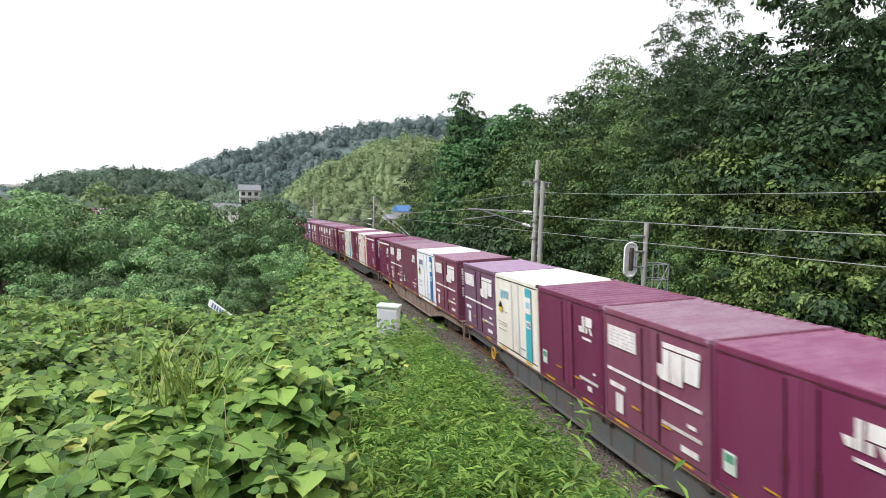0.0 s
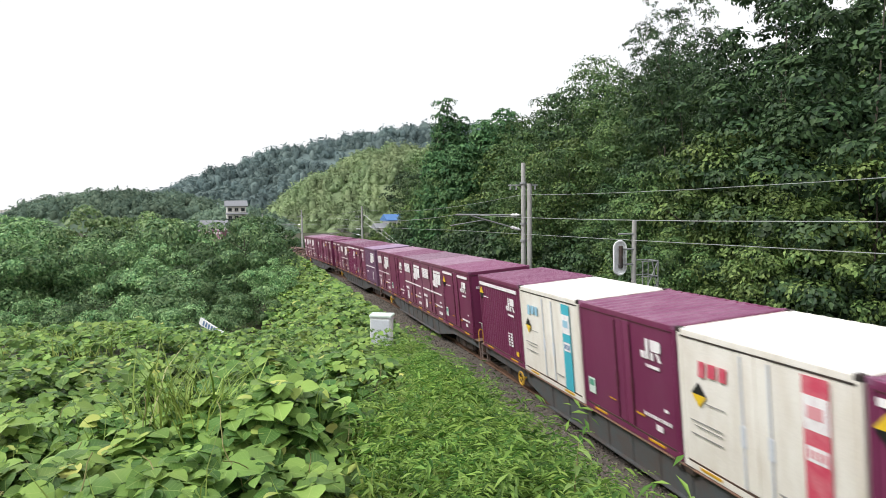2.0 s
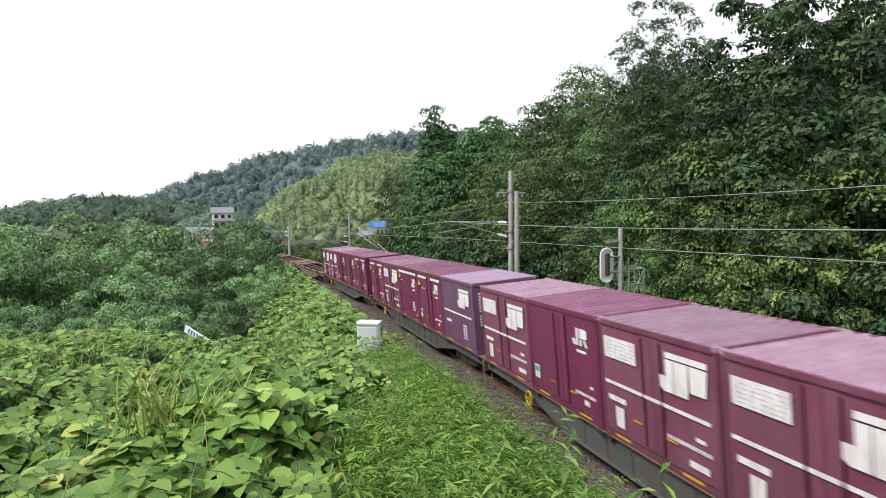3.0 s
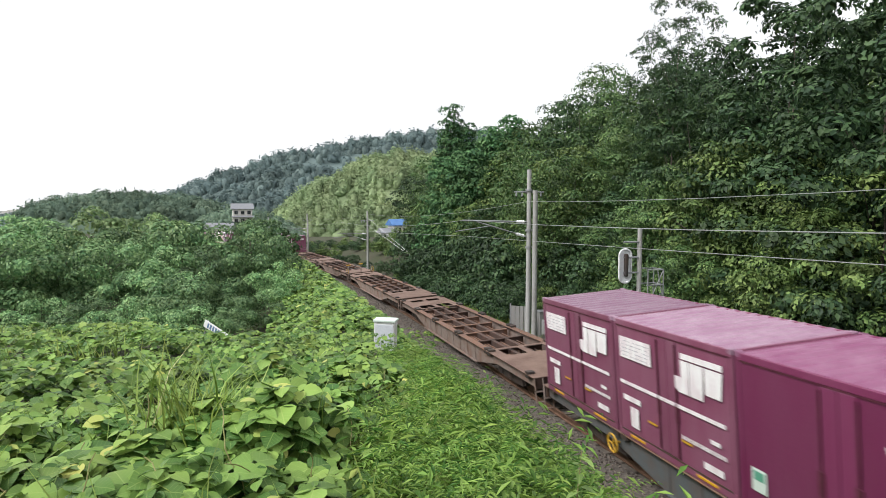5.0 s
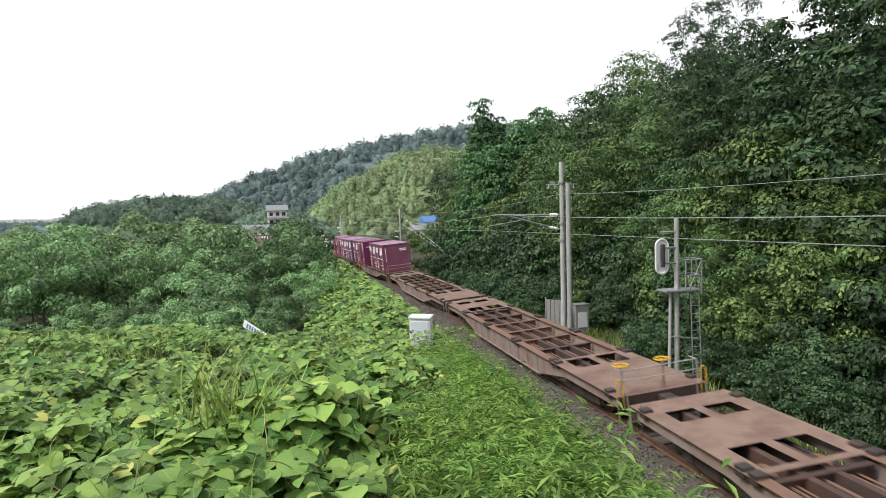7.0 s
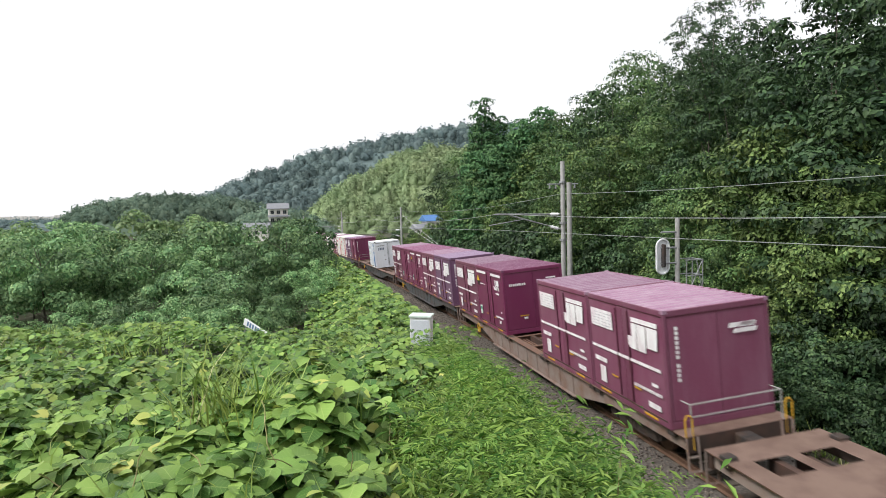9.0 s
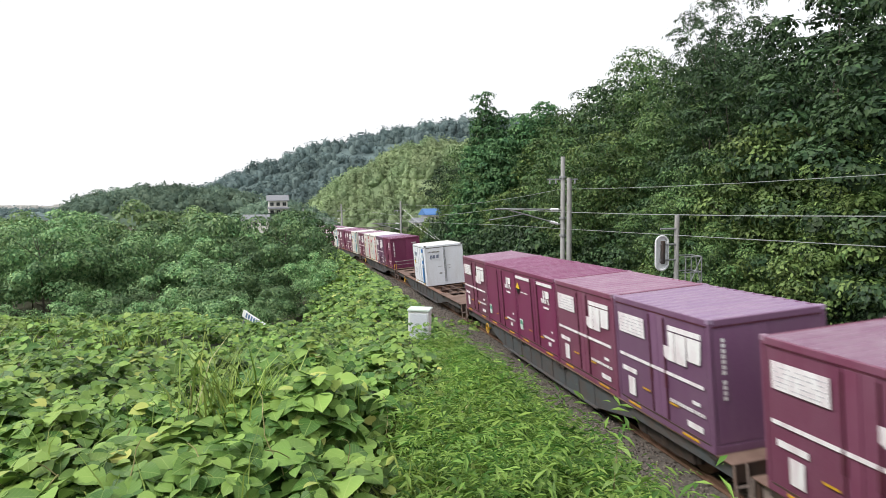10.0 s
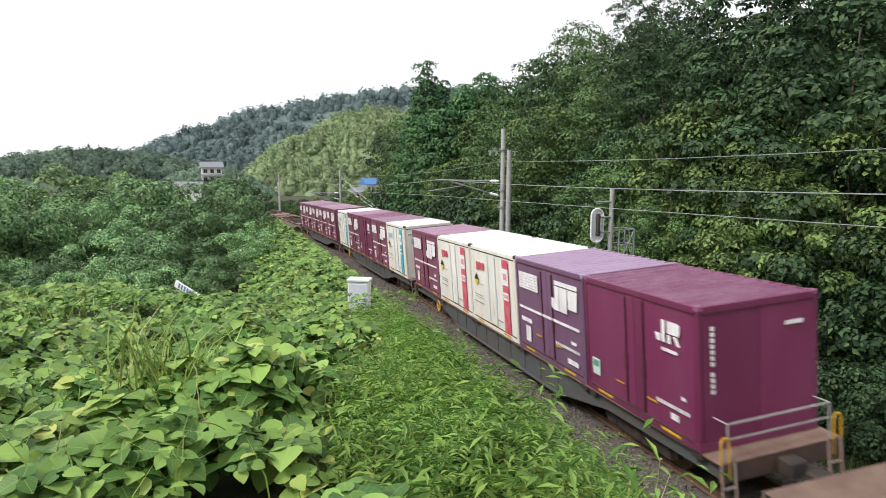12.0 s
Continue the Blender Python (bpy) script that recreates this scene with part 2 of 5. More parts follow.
# Dark leaf green, deepened with the shade under and among the slope's trees.
DEEPLEAF = foliage("deep_green_shaded_crown", (0.024, 0.052, 0.024), (0.08, 0.138, 0.056), 0.12, 0.5, 0.2, 0.32, patch=0.8, swing=0.45)
CEDAR = foliage("cedar_crown", (0.045, 0.115, 0.05), (0.14, 0.26, 0.105), 0.16, 0.6, 0.15, 0.18, patch=0.5, swing=0.4)
BUSHLEAF = foliage("bush_crown", (0.085, 0.18, 0.075), (0.275, 0.415, 0.18), 0.14, 0.5, 0.2, 0.5, patch=0.7, swing=0.4)
# Pale blue of distance haze is mixed into these three hill leaf colours.
HAZED_BAMBOO = foliage("hazed_bamboo_crown", (0.27, 0.355, 0.195), (0.385, 0.475, 0.265), 0.3, 0.7, 0.04, 0.2, patch=0.06, swing=0.3)
HAZED_FARWOOD = foliage("hazed_far_wood_crown", (0.15, 0.21, 0.21), (0.22, 0.285, 0.27), 0.3, 0.8, 0.03, 0.15, patch=0.03, swing=0.25)
HAZED_MIDWOOD = foliage("hazed_valley_wood_crown", (0.145, 0.215, 0.165), (0.23, 0.305, 0.215), 0.3, 0.8, 0.03, 0.15, patch=0.04, swing=0.3)


# ---- building helpers ----
def thing(name, label, category, group="", kind="", m=None):
    ob = tagged(new(name), label, category, group, kind)
    ob.empty_display_size = 0.2
    if m is not None:
        ob.matrix_basis = m
    return ob


def part(name, bm, mat, parent=None, label="", smooth=False):
    me = bpy.data.meshes.new(name)
    bm.to_mesh(me)
    bm.free()
    for mm in (mat if isinstance(mat, (list, tuple)) else [mat]):
        me.materials.append(mm)
    if smooth:
        me.polygons.foreach_set("use_smooth", [True] * len(me.polygons))
    ob = new(name, me)
    ob.parent = parent
    if label:
        ob["label"] = label
    return ob


def box(bm, x0, x1, y0, y1, z0, z1, bevel=0.0):
    r = bmesh.ops.create_cube(bm, size=1, matrix=Matrix.Translation(((x0 + x1) / 2, (y0 + y1) / 2, (z0 + z1) / 2)) @ Matrix.Diagonal((x1 - x0, y1 - y0, z1 - z0, 1)))
    if bevel:
        es = {e for v in r["verts"] for e in v.link_edges}
        bmesh.ops.bevel(bm, geom=list(es), offset=bevel, segments=2, affect="EDGES", profile=0.5)


def tube(bm, a, b, r0, r1=None, n=8):
    a, b = Vector(a), Vector(b)
    d = b - a
    m = Matrix.Translation((a + b) / 2) @ d.to_track_quat("Z", "Y").to_matrix().to_4x4()
    bmesh.ops.create_cone(bm, cap_ends=True, segments=n, radius1=r0, radius2=r0 if r1 is None else r1, depth=d.length, matrix=m)


def prism(bm, pts, axis, a, b):
    """A polygon in the two other axes, drawn out along axis from a to b."""
    def at(p, c):
        return {"x": (c, p[0], p[1]), "y": (p[0], c, p[1]), "z": (p[0], p[1], c)}[axis]
    lo, hi = [bm.verts.new(at(p, a)) for p in pts], [bm.verts.new(at(p, b)) for p in pts]
    bm.faces.new(lo), bm.faces.new(hi[::-1])
    for i in range(len(pts)):
        j = (i + 1) % len(pts)
        bm.faces.new((lo[j], lo[i], hi[i], hi[j]))
    bmesh.ops.recalc_face_normals(bm, faces=bm.faces[:])


def scatter(name, shape, faces, spots, turns, sizes, mat, rounded=False, veined=False):
    """One mesh of many copies of a small shape. spots (n,3), turns (n,3,3), sizes (n,) or (n,3)."""
    shape, faces = np.asarray(shape, float), np.asarray(faces)
    n, k = len(spots), len(shape)
    sizes = np.asarray(sizes, float)
    s = sizes[:, None, None] if sizes.ndim == 1 else sizes[:, None, :]
    v = np.einsum("nij,nkj->nki", turns, shape[None] * s) + spots[:, None, :]
    f = (faces[None] + (np.arange(n) * k)[:, None, None]).reshape(-1, faces.shape[1])
    me = bpy.data.meshes.new(name)
    me.vertices.add(n * k)
    me.vertices.foreach_set("co", v.reshape(-1).astype(np.float32))
    me.loops.add(f.size)
    me.loops.foreach_set("vertex_index", f.reshape(-1).astype(np.int32))
    me.polygons.add(len(f))
    me.polygons.foreach_set("loop_start", np.arange(0, f.size, faces.shape[1], dtype=np.int32))
    if rounded:
        me.polygons.foreach_set("use_smooth", np.ones(len(f), dtype=bool))
    me.update(calc_edges=True)
    if veined:
        uv = me.uv_layers.new(name="leaf")
        uv.data.foreach_set("uv", np.tile(shape[faces.reshape(-1)][:, :2].reshape(-1), n).astype(np.float32))
    me.materials.append(mat)
    return me


def unit(a):
    return a / np.maximum(np.linalg.norm(a, axis=-1, keepdims=True), 1e-9)


def frames_of(normal, along):
    """Turns whose z is normal and whose y lies near along."""
    z = unit(normal)
    x = unit(np.cross(along, z))
    return np.stack([x, np.cross(z, x), z], axis=-1)


LEAF = [(0, 0, 0), (-0.32, 0.45, 0.10), (0, 1, -0.06), (0.32, 0.45, 0.10)]
LEAF_F = [(0, 2, 1), (0, 3, 2)]
ROUND_LEAF = [(0, 0, 0), (-0.33, 0.42, 0.10), (0, 1.08, -0.10), (0.33, 0.46, 0.10)]
SPRIG = [(-0.10, 0, 0), (-0.20, 0.62, 0.08), (0.18, 1.0, -0.08), (-0.02, 0.05, 0.02), (-0.62, 0.34, 0.06), (-0.44, 0.80, -0.04), (0.02, 0.1, 0.02), (0.44, 0.22, 0.08), (0.62, 0.70, -0.05)]
SPRIG_F = [(0, 2, 1), (3, 5, 4), (6, 7, 8)]
BROAD = [(0, 0, 0), (0, 0.32, -0.035), (0, 0.68, -0.05), (0, 1.04, -0.15)] + [(q * x, y, z) for q in (-1, 1) for x, y, z in ((0.22, -0.07, 0.0), (0.45, 0.07, 0.04), (0.55, 0.33, 0.075), (0.45, 0.60, 0.05), (0.24, 0.85, -0.03))]
BROAD_F = [(0, 5, 4), (0, 1, 5), (1, 6, 5), (1, 2, 6), (2, 7, 6), (2, 8, 7), (2, 3, 8), (0, 9, 10), (0, 10, 1), (1, 10, 11), (1, 11, 2), (2, 11, 12), (2, 12, 13), (2, 13, 3)]
ROUND = [(0, 0, 0), (-0.44, 0.14, 0.05), (-0.5, 0.55, 0.05), (0, 1.0, -0.12), (0.5, 0.55, 0.06), (0.44, 0.14, 0.04)]
ROUND_F = [(0, 2, 1), (0, 3, 2), (0, 4, 3), (0, 5, 4)]
BLADE = [(-0.5, 0, 0), (0.5, 0, 0), (0.36, 0.05, 0.55), (-0.36, 0.05, 0.55), (0, 0.36, 1.0)]
BLADE_F = [(0, 1, 2), (0, 2, 3), (3, 2, 4)]

# ---- the line: a left-hand curve that falls away, canted inwards ----
SIDE, BEND, BEND3, FALL, FALL2, CANT, FLOOR = 8.11, 0.000639, 1.31e-6, -0.02674, 3.48e-5, 4.17, 0.999


def track_x(y):
    y = min(max(y, -150), 400)
    return SIDE - BEND * y * y - BEND3 * y ** 3


def drop(u):
    """How far the line lies below its height beside the camera."""
    u = max(u, -80)
    return FALL * u + FALL2 * u * u if u < 110 else FALL * 110 + FALL2 * 12100 - 0.03 * (u - 110)


def line(u):
    """The pose on the track, u metres along it; z 0 is the wagons' loading floor, 1 m over the rails."""
    ang, fall = 2 * BEND * u + 3 * BEND3 * u * u, FALL + 2 * FALL2 * min(max(u, -80), 110)
    at = Matrix.Translation((track_x(u), u - (2 * BEND) ** 2 * u ** 3 / 6, FLOOR + drop(u)))
    return at @ Euler((0, 0, ang)).to_matrix().to_4x4() @ Euler((math.atan(fall), 0, 0)).to_matrix().to_4x4() @ Euler((0, radians(-CANT), 0)).to_matrix().to_4x4()


def rail_z(y):
    return FLOOR - 1.0 + drop(min(max(y, -60), 300))


def smooth(a, b, t):
    t = min(max((t - a) / (b - a), 0), 1)
    return t * t * (3 - 2 * t)


def ground_z(x, y):
    off, r = x - track_x(y), rail_z(y)
    if -2.3 < off < 2.6:
        return r - 0.42
    if off < 0:
        top = 3.6 - (0.1 + 0.03 * smooth(-6, 0, x)) * y + 0.25 * noise.noise((x * 0.15, y * 0.15, 3))
        low = r - 0.9 + 0.2 * noise.noise((x * 0.1, y * 0.1, 7))
        top = top + (low - top) * smooth(22, 34, y - 0.15 * x)
        bank = r + 1.75 - 0.55 * max(0, -off - 6.2) + 0.2 * noise.noise((x * 0.3, y * 0.2, 4))
        top = max(top, bank * (1 - smooth(75, 100, y)) + (r - 2.5) * smooth(75, 100, y) if y > 14 else r - 2.5)
        rise = r - 0.42 + 0.55 * min(-off - 2.3, 0.9) + 1.0 * max(0.0, -off - 3.2)
        return min(rise, top) if top > r - 0.42 else max(r - 0.42 - 0.4 * (-off - 2.3), top)
    if off < 5.5:
        return r - 0.32 - 0.15 * smooth(2.6, 3.4, off)
    hill = min(0.43 * (off - 5.5), 12) * (1 - 0.85 * smooth(70, 150, y))
    return r - 0.47 + hill + 0.4 * noise.noise((x * 0.12, y * 0.12, 1)) * min(1, (off - 5.5) / 4)


def build_ground():
    xs = sorted({*[-2500, -1500, -900, -500, -300, -200, -140, -100, -75, -60, -50, -42, -36], *np.arange(-32, 46, 1.0).tolist(), *[50, 56, 64, 75, 90, 120, 170, 250, 400, 700, 1200, 2500]})
    ys = sorted({*[-400, -250, -150, -90, -50, -30, -20, -14], *np.arange(-10, 90, 1.0).tolist(), *np.arange(90, 180, 5).tolist(), *[190, 220, 260, 320, 400, 520, 700, 1000, 1500, 2200, 3500]})
    v = [(x, y, ground_z(x, y)) for y in ys for x in xs]
    n = len(xs)
    f = [(j * n + i, j * n + i + 1, (j + 1) * n + i + 1, (j + 1) * n + i) for j in range(len(ys) - 1) for i in range(n - 1)]
    me = bpy.data.meshes.new("ground")
    me.from_pydata(v, [], f)
    me.materials.append(SOIL)
    me.polygons.foreach_set("use_smooth", [True] * len(f))
    tagged(new("ground", me), "weedy green earth of a railway cutting and valley", "ground", kind="structure")


build_ground()


# ---- track ----
def sweep(name, profile, u0, u1, step, mat, parent, closed=True):
    us = np.arange(u0, u1 + step, step)
    v, f, k = [], [], len(profile)
    for u in us:
        m = line(float(u))
        v += [m @ Vector((px, 0, pz)) for px, pz in profile]
    for i in range(len(us) - 1):
        for j in range(k if closed else k - 1):
            a, b = i * k + j, i * k + (j + 1) % k
            f.append((a, b, b + k, a + k))
    me = bpy.data.meshes.new(name)
    me.from_pydata(v, [], f)
    me.materials.append(mat)
    ob = new(name, me)
    ob.parent = parent
    return ob


def build_track():
    rng = np.random.default_rng(5)
    t = thing("railway_track", "single curved railway track on stone ballast", "railway track", kind="structure")
    sweep("ballast_bed", [(-2.75, -1.6), (-1.75, -1.12), (-0.75, -1.12), (-0.7, -1.2), (0.7, -1.2), (0.75, -1.12), (1.75, -1.12), (2.75, -1.6)], -60, 190, 4, STONE, t, closed=False)
    for s in (-1, 1):
        c = s * 0.565
        sweep("rail", [(c - .06, -1.15), (c - .06, -1.13), (c - .012, -1.11), (c - .012, -1.05), (c - .034, -1.03), (c - .034, -1.0), (c + .034, -1.0), (c + .034, -1.03), (c + .012, -1.05), (c + .012, -1.11), (c + .06, -1.13), (c + .06, -1.15)], -60, 190, 3, RAIL, t)
    bm = bmesh.new()
    box(bm, -1.0, 1.0, -0.11, 0.11, -1.33, -1.15, 0.02)
    first = part("sleeper", bm, SLEEPER, t)
    first.matrix_basis = line(4.0)
    for i in range(1, 140):
        o = new("sleeper", first.data)
        o.parent = t
        o.matrix_basis = line(4.0 + i * 0.62)
    # loose stones along the shoulder
    n = 14000
    us = rng.uniform(4, 60, n) ** 1.0
    spots = np.array([line(float(u)) @ Vector((float(x), 0, -1.115 - max(0, abs(x) - 1.75) * 0.48)) for u, x in zip(us, rng.choice([-1, 1], n, p=[0.8, 0.2]) * rng.uniform(0.8, 2.9, n))])
    shape = [(0, 0, 0.5), (0.5, 0.1, 0), (-0.1, 0.5, 0.1), (-0.5, -0.05, 0), (0.1, -0.5, 0.05), (0, 0, -0.4)]
    fc = [(0, 1, 2), (0, 2, 3), (0, 3, 4), (0, 4, 1), (5, 2, 1), (5, 3, 2), (5, 4, 3), (5, 1, 4)]
    turns = frames_of(rng.normal(size=(n, 3)), rng.normal(size=(n, 3)))
    ob = new("ballast_stones", scatter("ballast_stones", shape, fc, spots, turns, rng.uniform(0.04, 0.085, n), STONE_LOOSE))
    ob.parent = t
    tagged(ob, "loose brown-grey ballast stones", kind="stuff")


STONE_LOOSE = foliage("loose_ballast_stone", (0.06, 0.05, 0.042), (0.22, 0.185, 0.16), 0.0, 0.9, 0.2)
build_track()

# ---- containers and wagons ----
LONG, WIDE, HIGH, PITCH, WAGON = 3.715, 2.45, 2.5, 3.79, 20.4
MOVERS = []


def flat(parent, name, mat, rects, side="left", label=""):
    """Painted or stuck-on plates, 4 mm proud. rects: along from the leading end (or from the left on the end face), upwards.
    A few plates are parts each; rows of tiny print stay together."""
    for group in ([[r] for r in rects] if len(rects) <= 3 else [rects]):
        bm = bmesh.new()
        for r in group:
            a0, a1, z0, z1 = r[:4]
            sl = r[4] if len(r) > 4 else 0.0
            if side == "left":
                x = -WIDE / 2 - (0.031 if mat is NOTICE or name in ("sticker_print", "stripe_print", "stripe_field") else 0.036 if name in ("stripe_lettering", "stripe_globe") else 0.026)
                pts = [(x, a0, z0), (x, a1, z0), (x, a1 + sl, z1), (x, a0 + sl, z1)]
                off = Vector((-0.004, 0, 0))
            else:
                y = -0.022
                pts = [(a0 - WIDE / 2, y, z0), (a1 - WIDE / 2, y, z0), (a1 - WIDE / 2 + sl, y, z1), (a0 - WIDE / 2 + sl, y, z1)]
                off = Vector((0, -0.004, 0))
            lo = [bm.verts.new(p) for p in pts]
            hi = [bm.verts.new(Vector(p) + off) for p in pts]
            bm.faces.new(hi)
            for i in range(4):
                bm.faces.new((lo[i], lo[(i + 1) % 4], hi[(i + 1) % 4], hi[i]))
        bmesh.ops.recalc_face_normals(bm, faces=bm.faces[:])
        o = part(name, bm, mat, parent, label)
        if len(group) > 1:
            tagged(o, kind="stuff")


def diamond(parent, a, z, r, flip=1):
    """A square set on its point, yellow above and black below."""
    x = -WIDE / 2 - 0.026
    for nm, mat, s in (("hazard_mark_upper", MARK_YELLOW, flip), ("hazard_mark_lower", BLACK, -flip)):
        bm = bmesh.new()
        prism(bm, [(a - r, z), (a + r, z), (a, z + s * r * 1.15)], "x", x, x - 0.005)
        part(nm, bm, mat, parent)


def emblem(parent, a, z, w, h, mat):
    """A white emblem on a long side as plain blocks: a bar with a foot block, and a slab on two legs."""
    x = -WIDE / 2 - 0.026
    for pts in ([(0.58, 1.0), (0.71, 1.0), (0.71, 0.0), (0.58, 0.0)], [(0.75, 0.34), (0.98, 0.34), (0.92, 0.0), (0.75, 0.0)],
                [(0.02, 0.92), (0.10, 1.0), (0.49, 1.0), (0.49, 0.44), (0.08, 0.44), (0.02, 0.52)],
                [(0.36, 0.38), (0.49, 0.38), (0.49, 0.0), (0.36, 0.0)], [(0.0, 0.0), (0.14, 0.0), (0.26, 0.38), (0.12, 0.38)]):
        bm = bmesh.new()
        prism(bm, [(a + p[0] * w, z + p[1] * h) for p in pts], "x", x, x - 0.005)
        part("emblem", bm, mat, parent, "white emblem")


def block_emblem(parent, a, z, w, h):
    """A heavy white emblem of four plain blocks with slits between them."""
    x = -WIDE / 2 - 0.028
    for pts in ([(0.0, 1.0), (0.86, 1.0), (0.86, 0.86), (0.0, 0.86)],
                [(0.69, 0.82), (0.86, 0.82), (0.86, 0.40), (1.0, 0.40), (1.0, 0.10), (0.92, 0.02), (0.69, 0.02)],
                [(0.37, 0.82), (0.67, 0.82), (0.67, 0.02), (0.40, 0.02)],
                [(0.0, 0.82), (0.35, 0.82), (0.35, 0.20), (0.04, 0.20)]):
        bm = bmesh.new()
        prism(bm, [(a + p[0] * w, z + p[1] * h) for p in pts], "x", x, x - 0.006)
        part("emblem", bm, MARK, parent, "heavy white block emblem")


def shell(parent, paint, roof_paint, ribs, white=False):
    """Body, roof, frame, doors and corner castings, floor at z 0, leading end at y 0."""
    w, l, h = WIDE / 2, LONG, HIGH
    cuts = []
    if ribs:
        n = 19
        for i in range(n):
            y = 0.12 + (l - 0.24) * (i + 0.5) / n
            cuts += [(y - 0.07, -0.022), (y - 0.035, 0.03), (y + 0.035, 0.03), (y + 0.07, -0.022)]
    else:
        for a, b in ((0.10, 1.52), (2.12, l - 0.10)):
            cuts += [(a, 0.0), (a + 0.012, 0.022), (b - 0.012, 0.022), (b, 0.0)]
    edge = w - 0.03
    outline = [(-edge, 0.03)] + [(-edge - c, y) for y, c in cuts] + [(-edge, l - 0.03), (edge, l - 0.03)] + [(edge + c, y) for y, c in reversed(cuts)] + [(edge, 0.03)]
    bm = bmesh.new()
    prism(bm, outline, "z", 0.12, h - 0.06)
    part("body", bm, paint, parent)
    if not ribs:
        for a, b in ((1.54, 1.82), (1.835, 2.10)):
            for s in (-1, 1):
                bm = bmesh.new()
                box(bm, s * (w - 0.02) - 0.022, s * (w - 0.02) + 0.022, a, b, 0.16, h - 0.14, 0.02)
                part("door_post", bm, paint, parent)
        for y in (1.53, 2.11):
            bm = bmesh.new()
            tube(bm, (-w - 0.014, y, 0.2), (-w - 0.014, y, h - 0.2), 0.018)
            box(bm, -w - 0.03, -w + 0.0, y - 0.05, y + 0.05, 0.85, 1.2, 0.01)
            part("lock_rod", bm, CABINET_DOOR if white else DARK_MAROON, parent)
    # end wall with two leaves
    for a, b in ((-w + 0.09, -0.006), (0.006, w - 0.09)):
        bm = bmesh.new()
        box(bm, a, b, 0.006, 0.03, 0.17, h - 0.15, 0.008)
        part("end_door", bm, paint, parent)
    bm = bmesh.new()
    for x in (-w, w - 0.075):
        for y in (0, l - 0.075):
            box(bm, x, x + 0.075, y, y + 0.075, 0.0, h, 0.01)
    for x in (-w, w - 0.06):
        box(bm, x, x + 0.06, 0.06, l - 0.06, h - 0.12, h - 0.01, 0.01)
        box(bm, x, x + 0.06, 0.06, l - 0.06, 0.0, 0.14, 0.01)
    for y in (0, l - 0.06):
        box(bm, -w + 0.06, w - 0.06, y, y + 0.06, h - 0.13, h - 0.01, 0.01)
        box(bm, -w + 0.06, w - 0.06, y, y + 0.06, 0.0, 0.15, 0.01)
    part("frame", bm, paint, parent)
    n, lift = (15, 0.05) if ribs else (12, 0.03)
    top = [(0.02, h - 0.03)]
    for i in range(n):
        y = 0.16 + (l - 0.32) * i / (n - 1)
        top += [(y - 0.07, h - 0.03), (y - 0.04, h - 0.03 + lift), (y + 0.04, h - 0.03 + lift), (y + 0.07, h - 0.03)]
    top += [(l - 0.02, h - 0.03), (l - 0.02, h - 0.07), (0.02, h - 0.07)]
    bm = bmesh.new()
    prism(bm, top, "x", -w + 0.02, w - 0.02)
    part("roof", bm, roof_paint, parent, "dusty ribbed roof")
    for x in (-w, w - 0.1):
        for y in (0, l - 0.1):
            bm = bmesh.new()
            box(bm, x - 0.006, x + 0.106, y - 0.006, y + 0.106, h - 0.08, h + 0.012, 0.012)
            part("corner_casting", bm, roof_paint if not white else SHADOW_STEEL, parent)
    # dark joint under the roof edge and grime along the bottom rail
    bm = bmesh.new()
    box(bm, -w - 0.006, -w + 0.02, 0.1, l - 0.1, h - 0.145, h - 0.12)
    part("roof_joint", bm, SHADOW_STEEL if white else DARK_MAROON, parent, "dark joint")
    bm = bmesh.new()
    box(bm, -w + 0.1, w - 0.1, -0.006, 0.02, h - 0.155, h - 0.13)
    part("end_joint", bm, SHADOW_STEEL if white else DARK_MAROON, parent, "dark joint")
    bm = bmesh.new()
    box(bm, -w - 0.005, -w + 0.02, 0.12, l - 0.12, 0.125, 0.155)
    part("bottom_joint", bm, RUST, parent, "grimy joint")
    for a in (0.5, 2.7):
        bm = bmesh.new()
        box(bm, -w - 0.012, -w + 0.02, a, a + 0.55, 0.05, 0.1, 0.006)
        part("forklift_pocket", bm, YELLOW, parent, "yellow-edged pocket")


def small_marks(parent, lower=True):
    flat(parent, "number_print", MARK, [(0.22 + i * 0.085, 0.28 + i * 0.085, 0.56, 0.63) for i in range(11)])
    flat(parent, "plate", MARK, [(0.5, 0.72, 0.36, 0.48), (0.30, 0.42, 0.80, 0.86)])
    flat(parent, "handle_mark", YELLOW, [(1.12, 1.42, 0.50, 0.54), (2.2, 2.5, 0.52, 0.55)])
    flat(parent, "sticker", CABINET_TOP, [(3.12, 3.42, 0.42, 0.78)])
    flat(parent, "sticker_print", MARK_GREEN, [(3.16, 3.38, 0.60, 0.74)])


